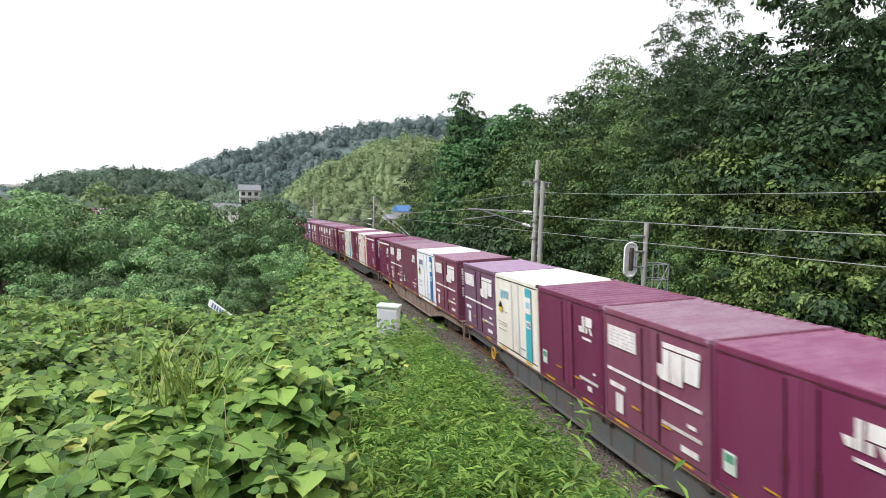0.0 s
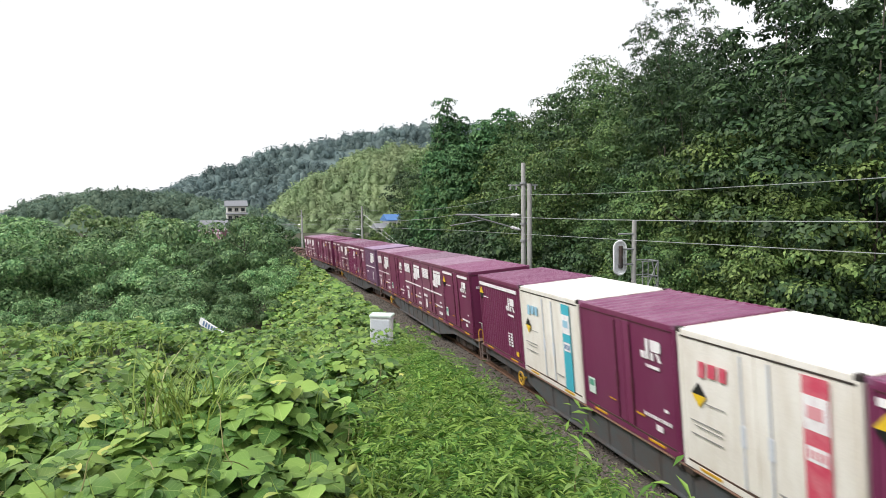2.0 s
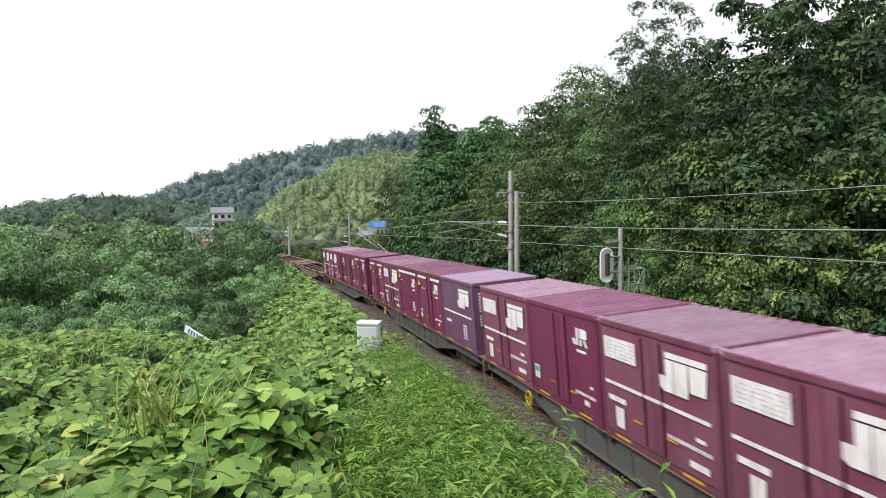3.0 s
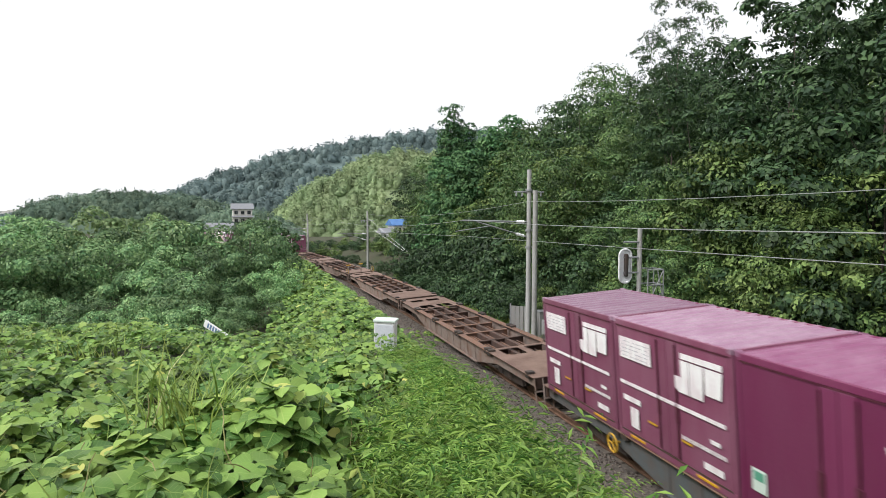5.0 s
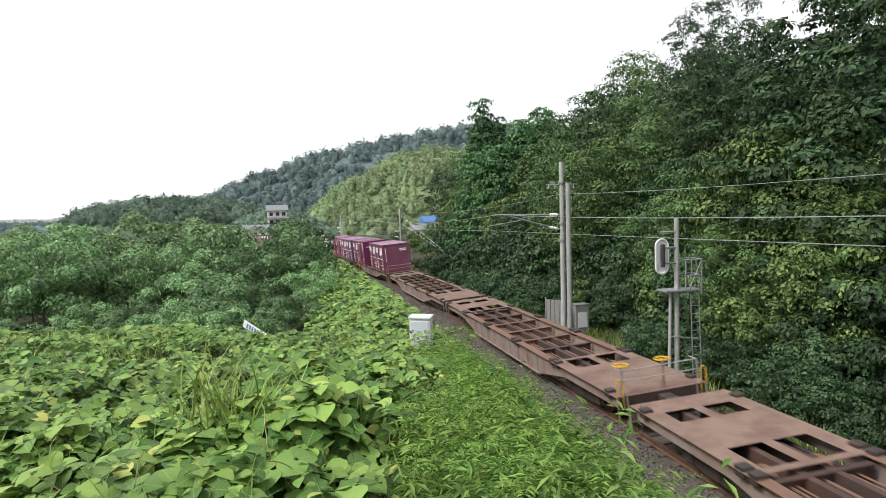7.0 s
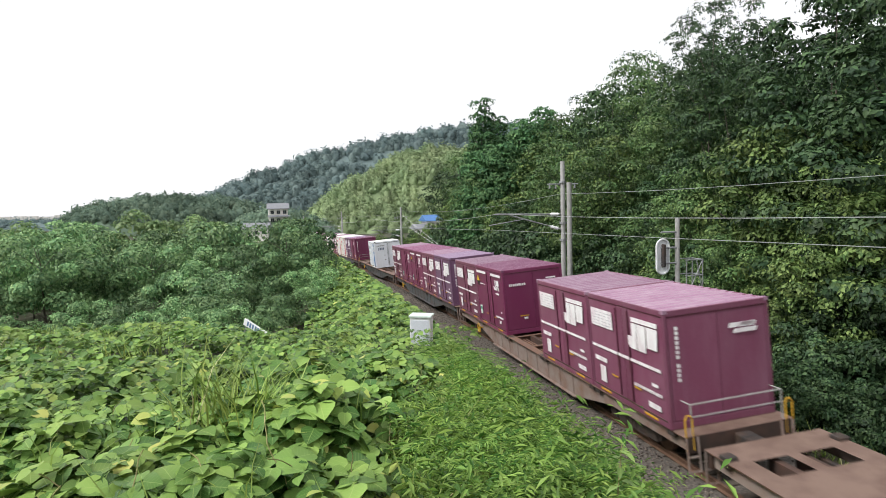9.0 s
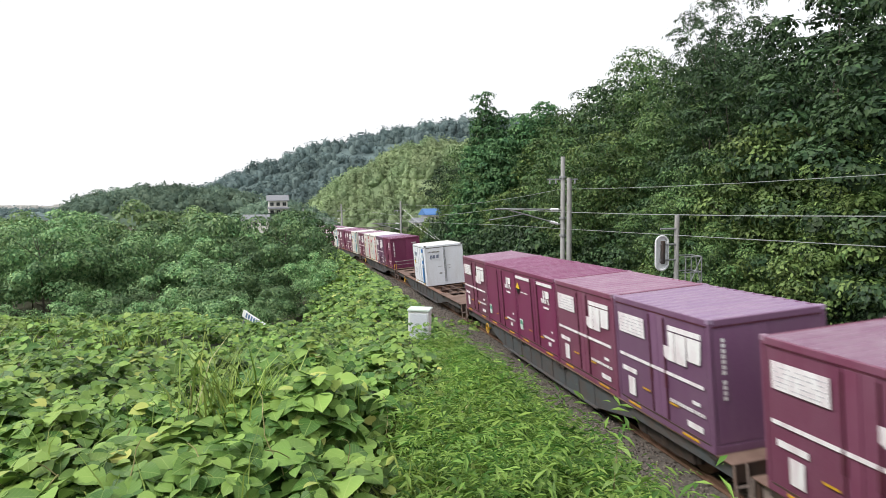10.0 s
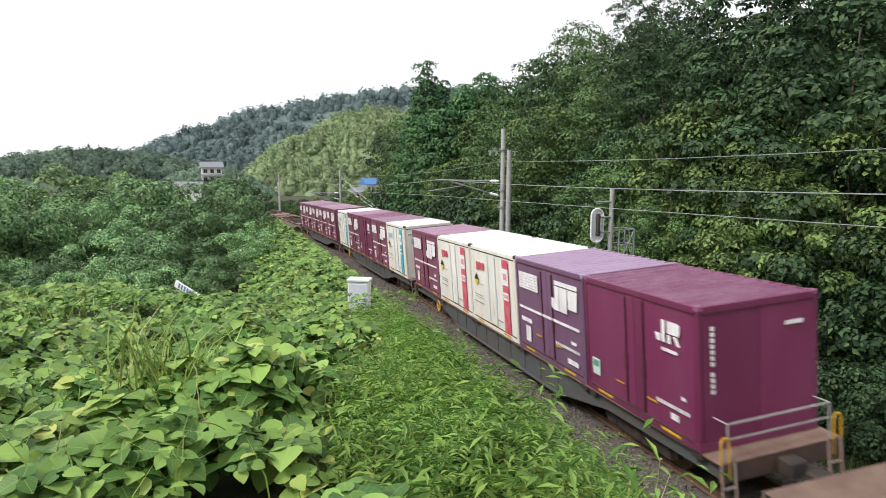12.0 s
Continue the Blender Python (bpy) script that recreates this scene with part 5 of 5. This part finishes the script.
def wooded_hill(name, label, mat, cx, cy, rx, ry, h, seed, n, size, clump, lift=0.0, turn=0.0, tall=1.0, steep=1.1):
    """A hill with an uneven coat of treetops; the ground is a smooth dome."""
    rng = np.random.default_rng(seed)
    ca, sa = math.cos(turn), math.sin(turn)

    def height(a, b):
        q = a * a + b * b
        if q >= 1:
            return -10.0
        return h * max(0.0, 1 - q) ** steep * (1 + 0.18 * noise.noise((a * 3, b * 3, seed)) + 0.08 * noise.noise((a * 9, b * 9, seed)))
    g = np.linspace(-1, 1, 33)
    base = -6.0 + lift
    v = [(cx + ca * a * rx - sa * b * ry, cy + sa * a * rx + ca * b * ry, base + height(a, b)) for b in g for a in g]
    f = [(j * 33 + i, j * 33 + i + 1, (j + 1) * 33 + i + 1, (j + 1) * 33 + i) for j in range(32) for i in range(32)]
    t = thing(name, label, "wooded hill", kind="structure")
    me = bpy.data.meshes.new("hill_ground")
    me.from_pydata(v, [], f)
    me.materials.append(mat)
    o = new("hill_ground", me)
    o.parent = t
    cs = []
    while len(cs) < n:
        a, b = rng.uniform(-0.98, 0.98), rng.uniform(-0.98, 0.3)
        if a * a + b * b > 0.96:
            continue
        cs.append((cx + ca * a * rx - sa * b * ry, cy + sa * a * rx + ca * b * ry, base + height(a, b) + size * 0.1))
    cs = np.array(cs)
    k = clump
    idx = np.repeat(np.arange(n), k)
    big = size * rng.uniform(0.55, 1.25, n)
    # each treetop: a lumpy dome, and sprays of leaves over it
    bm = bmesh.new()
    bmesh.ops.create_icosphere(bm, subdivisions=2, radius=1.0)
    dome = [v.co * (1 + 0.45 * noise.noise(v.co * 1.7 + Vector((seed, 0, 0)))) for v in bm.verts]
    dome_f = [tuple(v.index for v in q.verts) for q in bm.faces]
    bm.free()
    yaw = rng.uniform(0, 6.283, n)
    upright = np.stack([rng.normal(0, 0.12, n), rng.normal(0, 0.12, n), np.ones(n)], 1)
    shape = big[:, None] * np.stack([rng.uniform(0.28, 0.5, n), rng.uniform(0.28, 0.5, n), rng.uniform(0.35, 0.7, n) * tall], 1)
    me = scatter("treetops", [tuple(p) for p in dome], dome_f, cs, frames_of(upright, np.stack([np.cos(yaw), np.sin(yaw), np.zeros(n)], 1)), shape * 0.72, mat, True)
    o = new("treetops", me)
    o.parent = t
    tagged(o, kind="stuff")
    d = unit(rng.normal(size=(n * k, 3)) + [0, 0, 0.5])
    spots = cs[idx] + d * shape[idx] * rng.uniform(0.7, 1.2, n * k)[:, None] ** 0.7
    normal = d + [0, 0, 0.15] + rng.normal(size=(n * k, 3)) * 0.5
    me = scatter("tree_sprays", ROUND_LEAF, LEAF_F, spots, frames_of(normal, rng.normal(size=(n * k, 3)) + [0, 0, -0.4]), big[idx] * rng.uniform(0.1, 0.22, n * k), mat)
    o = new("tree_sprays", me)
    o.parent = t
    tagged(o, kind="stuff")


# All but hill_near use crowns with the haze in their colour.
wooded_hill("hill_far", "long wooded ridge across the valley", HAZED_FARWOOD, 192, 600, 343, 140, 78, 21, 2500, 12.0, 46, steep=0.97)
wooded_hill("hill_left", "low wooded rise at the valley's end", HAZED_MIDWOOD, -95, 420, 64, 60, 15, 22, 420, 9.5, 70, steep=0.6)
wooded_hill("hill_terrace", "wooded terrace round a farmhouse", HAZED_MIDWOOD, -19, 244, 24, 20, 8.5, 26, 150, 4.2, 70)
wooded_hill("hill_plain", "low belt of trees on the distant plain", HAZED_FARWOOD, -330, 640, 240, 60, 4.0, 25, 420, 7.0, 26)
wooded_hill("hill_bamboo", "light green bamboo-covered hillside", HAZED_BAMBOO, 51, 275, 66, 50, 32, 23, 900, 6.2, 100, tall=1.15)
wooded_hill("hill_near", "wooded hillside above the cedars", BROADLEAF, 92, 200, 58, 70, 33, 24, 900, 6.4, 50)


def distant_town():
    """Pale low buildings on the plain, a kilometre off."""
    rng = np.random.default_rng(77)
    bm = bmesh.new()
    for _ in range(90):
        y = rng.uniform(1500, 2400)
        x = -y * rng.uniform(0.33, 0.75)
        w, h, z = rng.uniform(10, 40), rng.uniform(4, 10), ground_z(x, y)
        box(bm, x - w / 2, x + w / 2, y - 6, y + 6, z - 1, z + h)
    tagged(part("distant_town", bm, PLASTER), "pale distant town on the plain", "town", kind="stuff")


distant_town()


# ---- vines and grass on the near bank ----
def vine_top(x, y):
    """Height of the vine cover."""
    g = ground_z(x, y)
    mound = 0.2 * math.exp(-((x - 0.35) ** 2 / 0.9 + (y - 5.6) ** 2 / 2.5)) + 0.35 * math.exp(-((x - 0.7) ** 2 / 1.5 + (y - 9.5) ** 2 / 3)) - 0.25 * math.exp(-((x + 0.25) ** 2 / 0.3 + (y - 3.5) ** 2 / 0.4))
    return g + 0.42 + mound + 0.5 * noise.noise((x * 0.45, y * 0.45, 11)) + 0.42 * noise.noise((x * 1.4, y * 1.4, 5)) - 0.3 * smooth(-0.5, 0.5, x - vine_edge(y)) - 0.15 * smooth(9, 14, y)


def by_cabinet(x, y):
    """The trodden patch before the white cabinet."""
    return abs(x - 0.139 * y) < 0.5 and 15.2 < y < 18.3


def vine_edge(y):
    return 0.14 * y + 0.15 + 0.3 * math.sin(y * 0.9) + 1.2 * smooth(11, 20, y) * (y - 10) * 0.12


def vines():
    rng = np.random.default_rng(31)
    spots, turns, sizes = [], [], []

    def sprig(x, y, dz, s):
        z = vine_top(x, y) + dz
        a0, grow = rng.uniform(0, 6.283), rng.uniform(0.6, 1.2) if rng.random() < 0.75 else rng.uniform(1.2, 1.75)
        tilt = rng.normal(0, 0.3, 2) + [0.0, -0.12]
        for da in (0, 1.9, -1.9):
            a = a0 + da
            along = np.array([math.cos(a), math.sin(a), rng.uniform(-0.8, 0.15)])
            nrm = np.array([tilt[0] + 0.25 * math.cos(a), tilt[1] + 0.25 * math.sin(a), 1.0])
            spots.append((x + 0.02 * math.cos(a), y + 0.02 * math.sin(a), z))
            turns.append(frames_of(nrm[None], along[None])[0])
            sizes.append(s * grow * rng.uniform(0.8, 1.15) * (1.1 if da == 0 else 0.95))
    for lo, hi, n, s in ((1.25, 3.2, 1250, 0.13), (3.2, 6.5, 4200, 0.118), (6.5, 12, 7000, 0.115), (12, 20, 7500, 0.122), (20, 33, 6500, 0.15)):
        k = 0
        while k < n:
            y = rng.uniform(lo, hi)
            x = rng.uniform(-0.66 * y - 1.0, vine_edge(y) + rng.normal(0, 0.25))
            k += 1
            thin = noise.noise((x * 1.1, y * 1.1, 21))
            if by_cabinet(x, y) or thin < -0.07 and rng.random() < 0.85:
                continue
            sprig(x, y, rng.uniform(-0.34, 0.08) * (1 if rng.random() < 0.65 else 0.3), s)
    # vines on the bank round and beyond the cabinet
    for k in range(9500):
        y = 13 + 62 * rng.random() ** 1.5
        x = track_x(y) - rng.uniform(2.5, 8.5 if y > 20 else 6.0)
        if by_cabinet(x, y):
            continue
        sprig(x, y, ground_z(x, y) + (rng.uniform(0.05, 0.5) if y > 19 else rng.uniform(0.02, 0.22)) - vine_top(x, y), 0.12 + 0.0015 * y)
    spots, turns, sizes = np.array(spots), np.array(turns), np.array(sizes)
    t = thing("kudzu_vines", "broad-leaved green kudzu vines covering the bank", "vines")
    order = np.argsort(np.hypot(spots[:, 0] + 0.4, spots[:, 1]))
    near, rest = order[:300], order[300:]
    wide = rest[spots[rest, 1] > 8]
    rest = rest[spots[rest, 1] <= 8]
    one = scatter("leaf", BROAD, BROAD_F, np.zeros((1, 3)), np.eye(3)[None], np.ones(1), KUDZU_LEAF, True, True)
    for i in near:
        o = new("leaf", one)
        o.parent = t
        m = Matrix(turns[i].tolist()).to_4x4()
        m.translation = spots[i].tolist()
        o.matrix_basis = m @ Matrix.Diagonal((*[float(sizes[i])] * 3, 1))
    o = new("leaf_cover", scatter("leaf_cover", BROAD, BROAD_F, spots[rest], turns[rest], sizes[rest], KUDZU, True, True))
    o.parent = t
    tagged(o, "dense cover of green vine leaves", kind="stuff")
    o = new("leaf_cover", scatter("leaf_cover", ROUND, ROUND_F, spots[wide], turns[wide], sizes[wide], KUDZU, False, True))
    o.parent = t
    tagged(o, "dense far cover of green vine leaves", kind="stuff")
    # bare runners that stand out of the leaves and nod over
    places = [(-0.34, 4.2, 9), (-0.12, 4.5, 10), (0.05, 4.3, 7), (-1.25, 3.9, 6)]
    for k in range(30):
        y = rng.uniform(2.4, 8)
        places.append((rng.uniform(-0.55 * y, vine_edge(y) - 0.1), y, 5))
    for x, y, steps in places:
        bm = bmesh.new()
        p = Vector((x, y, vine_top(x, y) - 0.15))
        d = Vector((rng.normal(0, 0.25), rng.normal(0, 0.25), 1.0))
        for s in range(steps):
            q = p + d.normalized() * rng.uniform(0.05, 0.1)
            tube(bm, p, q, 0.0042, 0.0038, 5)
            p = q
            d += Vector((rng.normal(0, 0.3), rng.normal(0, 0.3), -0.2 if s > steps // 2 else 0.02))
        part("runner", bm, DRY_STEM, t)


KUDZU_LEAF = foliage("kudzu_leaf_single", (0.14, 0.23, 0.06), (0.185, 0.28, 0.074), 0.16, 0.38, 0.4, 0.38, patch=3.0, swing=0.2, veins=True)
vines()


def track_gap(y):
    """How far from the track the weeds end: an uneven edge that leaves the ballast bare."""
    return 1.55 + 0.3 * noise.noise((y * 0.8, 2.0, 9.0)) + 0.25 * noise.noise((y * 2.6, 5.0, 4.0)) + 0.8 * smooth(8, 15, y)


def grasses():
    rng = np.random.default_rng(41)
    spots, normal, along, sizes = [], [], [], []

    def tuft(x, y, h, n, wide, z=None):
        z = ground_z(x, y) - 0.05 if z is None else z
        for _ in range(n):
            a = rng.uniform(0, 6.283)
            lean = rng.uniform(0.05, 0.65)
            up = np.array([math.cos(a) * lean, math.sin(a) * lean, 1.0])
            spots.append((x + rng.normal(0, 0.07), y + rng.normal(0, 0.07), z))
            normal.append(up)
            along.append((math.cos(a), math.sin(a), 0.0))
            hh = h * rng.uniform(0.55, 1.3)
            sizes.append((wide * rng.uniform(0.7, 1.3), hh, hh))
    for lo, hi, n, h in ((2.0, 5, 1700, 0.46), (5, 9, 2700, 0.5), (9, 16, 2400, 0.45), (16, 26, 900, 0.35)):
        for _ in range(n):
            y = rng.uniform(lo, hi)
            x0, x1 = vine_edge(y) - 0.3, track_x(y) - track_gap(y)
            x = x0 + (x1 - x0) * rng.random()
            patch = 0.5 + 0.5 * noise.noise((x * 1.3, y * 1.3, 17))
            if patch < 0.35 and rng.random() < 0.6 or by_cabinet(x, y) and rng.random() < 0.8:
                continue
            tuft(x, y, h * (1 - 0.5 * smooth(10, 13, y) * (x < 4.2)) * (0.25 + 1.35 * patch ** 1.3) * (0.62 + 0.3 * smooth(11, 8, y) if x > track_x(y) - 3.6 else 0.95) * rng.uniform(0.7, 1.2), 7, 0.024 if y < 6 else 0.032)
    # beyond the rails, and out of the vines
    for _ in range(900):
        y = rng.uniform(8, 45)
        tuft(track_x(y) + rng.uniform(2.9, 6.5), y, 0.6, 7, 0.03)
    for _ in range(26):
        x, y = -0.87 + rng.normal(0, 0.3), 5.5 + rng.normal(0, 0.3)
        tuft(x, y, 0.72, 8, 0.017, vine_top(x, y) - 0.18)
    for _ in range(30):
        y = rng.uniform(3, 9)
        x = rng.uniform(-0.6 * y, vine_edge(y))
        tuft(x, y, 0.5, 5, 0.014, vine_top(x, y) - 0.2)
    for _ in range(380):
        y = rng.uniform(14, 33)
        x = -rng.uniform(0.25, 0.75) * y
        tuft(x, y, 0.62, 7, 0.026)
    me = scatter("grass_blades", BLADE, BLADE_F, np.array(spots), frames_of(np.array(normal), np.array(along)), np.array(sizes), GRASS)
    tagged(new("grass_blades", me), "fresh green grass on the bank", "grass", kind="stuff")
    # leafy weeds: stems with rows of narrow leaves
    sp, nm, al, sz = [], [], [], []
    for _ in range(4300):
        y = rng.uniform(2.2, 18) if rng.random() < 0.75 else rng.uniform(2.2, 8)
        x0, x1 = vine_edge(y) - 0.1, track_x(y) - track_gap(y)
        x = x0 + (x1 - x0) * rng.random()
        g, h, yaw = ground_z(x, y), rng.uniform(0.3, 0.8) * (1 if y < 9 else 0.75 if x > 4 else 0.5), rng.uniform(0, 6.28)
        clump = 0.5 + 0.5 * noise.noise((x * 1.1, y * 1.1, 27))
        if clump < 0.3:
            continue
        h *= 0.45 + 1.0 * clump
        lx, ly = rng.normal(0, 0.16, 2)
        for i in range(15):
            s = 0.25 + 0.75 * i / 14
            a = yaw + i * 2.4
            sp.append((x + lx * s, y + ly * s, g + h * s))
            nm.append((0.35 * math.cos(a) + rng.normal(0, 0.3), 0.35 * math.sin(a) + rng.normal(0, 0.3), 1.0))
            al.append((math.cos(a), math.sin(a), rng.uniform(-0.2, 0.7)))
            sz.append(rng.uniform(0.08, 0.18) * (1.15 - 0.5 * s))
    # tall feathery herbs
    for _ in range(460):
        y = rng.uniform(2.6, 14)
        x0, x1 = vine_edge(y), track_x(y) - 2.6
        x = x0 + (x1 - x0) * rng.random()
        g, h, yaw = ground_z(x, y), rng.uniform(0.5, 0.85) * (1 if x < 3.5 else 0.7), rng.uniform(0, 6.28)
        for i in range(9):
            s = 0.3 + 0.7 * i / 8
            a = yaw + i * 2.4
            for q in range(5):
                r = 0.03 + 0.045 * q
                for e in (-1, 1):
                    sp.append((x + math.cos(a) * r, y + math.sin(a) * r, g + h * s + 0.12 * r - 0.9 * r * r))
                    nm.append((0.2 * math.cos(a), 0.2 * math.sin(a), 1.0))
                    al.append((math.cos(a + 0.9 * e), math.sin(a + 0.9 * e), 0.0))
                    sz.append((0.10 - 0.01 * q) * (1.2 - 0.6 * s))
    sz = np.array(sz)
    me = scatter("weed_leaves", LEAF, LEAF_F, np.array(sp), frames_of(np.array(nm), np.array(al)), np.stack([sz * 0.42, sz * 1.15, sz], 1), WEED)
    # low broad leaves in the gaps
    bs, bn, ba, bz = [], [], [], []
    for _ in range(900):
        y = rng.uniform(2.4, 17)
        x0, x1 = vine_edge(y), track_x(y) - track_gap(y)
        x = x0 + (x1 - x0) * rng.random()
        if noise.noise((x * 0.9, y * 0.9, 33)) < -0.02:
            continue
        g, h = ground_z(x, y), rng.uniform(0.12, 0.42) * (1 if x < track_x(y) - 3.2 else 0.6)
        for i in range(5):
            a = i * 1.26 + rng.uniform(0, 1)
            bs.append((x + 0.04 * math.cos(a), y + 0.04 * math.sin(a), g + h * rng.uniform(0.6, 1.0)))
            bn.append((0.4 * math.cos(a) + rng.normal(0, 0.25), 0.4 * math.sin(a) + rng.normal(0, 0.25), 1.0))
            ba.append((math.cos(a), math.sin(a), rng.uniform(-0.4, 0.3)))
            bz.append(rng.uniform(0.06, 0.14))
    bl = scatter("herb_leaves", BROAD, BROAD_F, np.array(bs), frames_of(np.array(bn), np.array(ba)), np.array(bz), KUDZU, True, True)
    tagged(new("herb_leaves", bl), "low broad-leaved green herbs between the weeds", "weeds", kind="stuff")
    tagged(new("weed_leaves", me), "narrow-leaved fresh green weeds on the bank", "weeds", kind="stuff")


WEED = foliage("fresh_weed", (0.055, 0.145, 0.018), (0.29, 0.44, 0.095), 0.35, 0.5, 0.3, 0.1, patch=1.0, swing=0.35)
grasses()


def tall_weed(x, y, h, lean):
    """A single tall weed: a thin stem with lance leaves round it."""
    rng = np.random.default_rng(int(x * 100 + y * 10))
    t = thing("tall_weed", "tall single weed with narrow green leaves", "weed", m=pose(x, y, ground_z(x, y) - 0.03))
    bm = bmesh.new()
    tube(bm, (0, 0, 0), (lean * 0.5, 0, h * 0.6), 0.007, 0.005, 6)
    tube(bm, (lean * 0.5, 0, h * 0.6), (lean, 0, h), 0.005, 0.003, 6)
    part("stem", bm, DRY_STEM, t)
    for i in range(12):
        s = 0.45 + 0.55 * i / 11
        a = i * 2.4
        nrm, alg = np.array([[0.3 * math.cos(a), 0.3 * math.sin(a), 1.0]]), np.array([[math.cos(a), math.sin(a), 0.35]])
        me = scatter("leaf", np.array(BROAD) * [0.42, 1, 1], BROAD_F, np.array([[lean * s, 0, h * s]]), frames_of(nrm, alg), np.array([rng.uniform(0.09, 0.14) * (1.1 - 0.35 * s)]), KUDZU_LEAF, True, True)
        o = new("leaf", me)
        o.parent = t


for x, y, h, lean in ((2.5, 3.6, 1.05, 0.08), (2.35, 4.5, 0.9, -0.06), (3.3, 6.0, 1.1, 0.05), (1.6, 3.4, 0.7, 0.05)):
    tall_weed(x, y, h, lean)


def white_flower(x, y, h):
    t = thing("wild_flower", "small white umbel flower on a thin stem", "flower", m=pose(x, y, ground_z(x, y) - 0.03))
    bm = bmesh.new()
    tube(bm, (0, 0, 0), (0.02, 0, h), 0.005, 0.004, 6)
    part("stem", bm, DRY_STEM, t)
    rng = np.random.default_rng(9)
    n = 60
    d = unit(rng.normal(size=(n, 3)) + [0, 0, 0.6])
    me = scatter("blossom", LEAF, LEAF_F, np.array([0.02, 0, h]) + d * 0.048, frames_of(d, rng.normal(size=(n, 3))), np.full(n, 0.024), PETAL)
    o = new("blossom", me)
    o.parent = t


PETAL = foliage("white_petal", (0.7, 0.7, 0.66), (0.85, 0.85, 0.82), 0.3, 0.6, 0.2, 0.05)
white_flower(1.88, 3.05, 0.31)


def motions():
    times = [0.5 * i for i in range(25)]
    for ob, u, back in MOVERS:
        walk(ob, [(t, line(u - SPEED * t + SURGE.get(t, 0.0)) @ Matrix.Translation((0, back, 0))) for t in times])


motions()
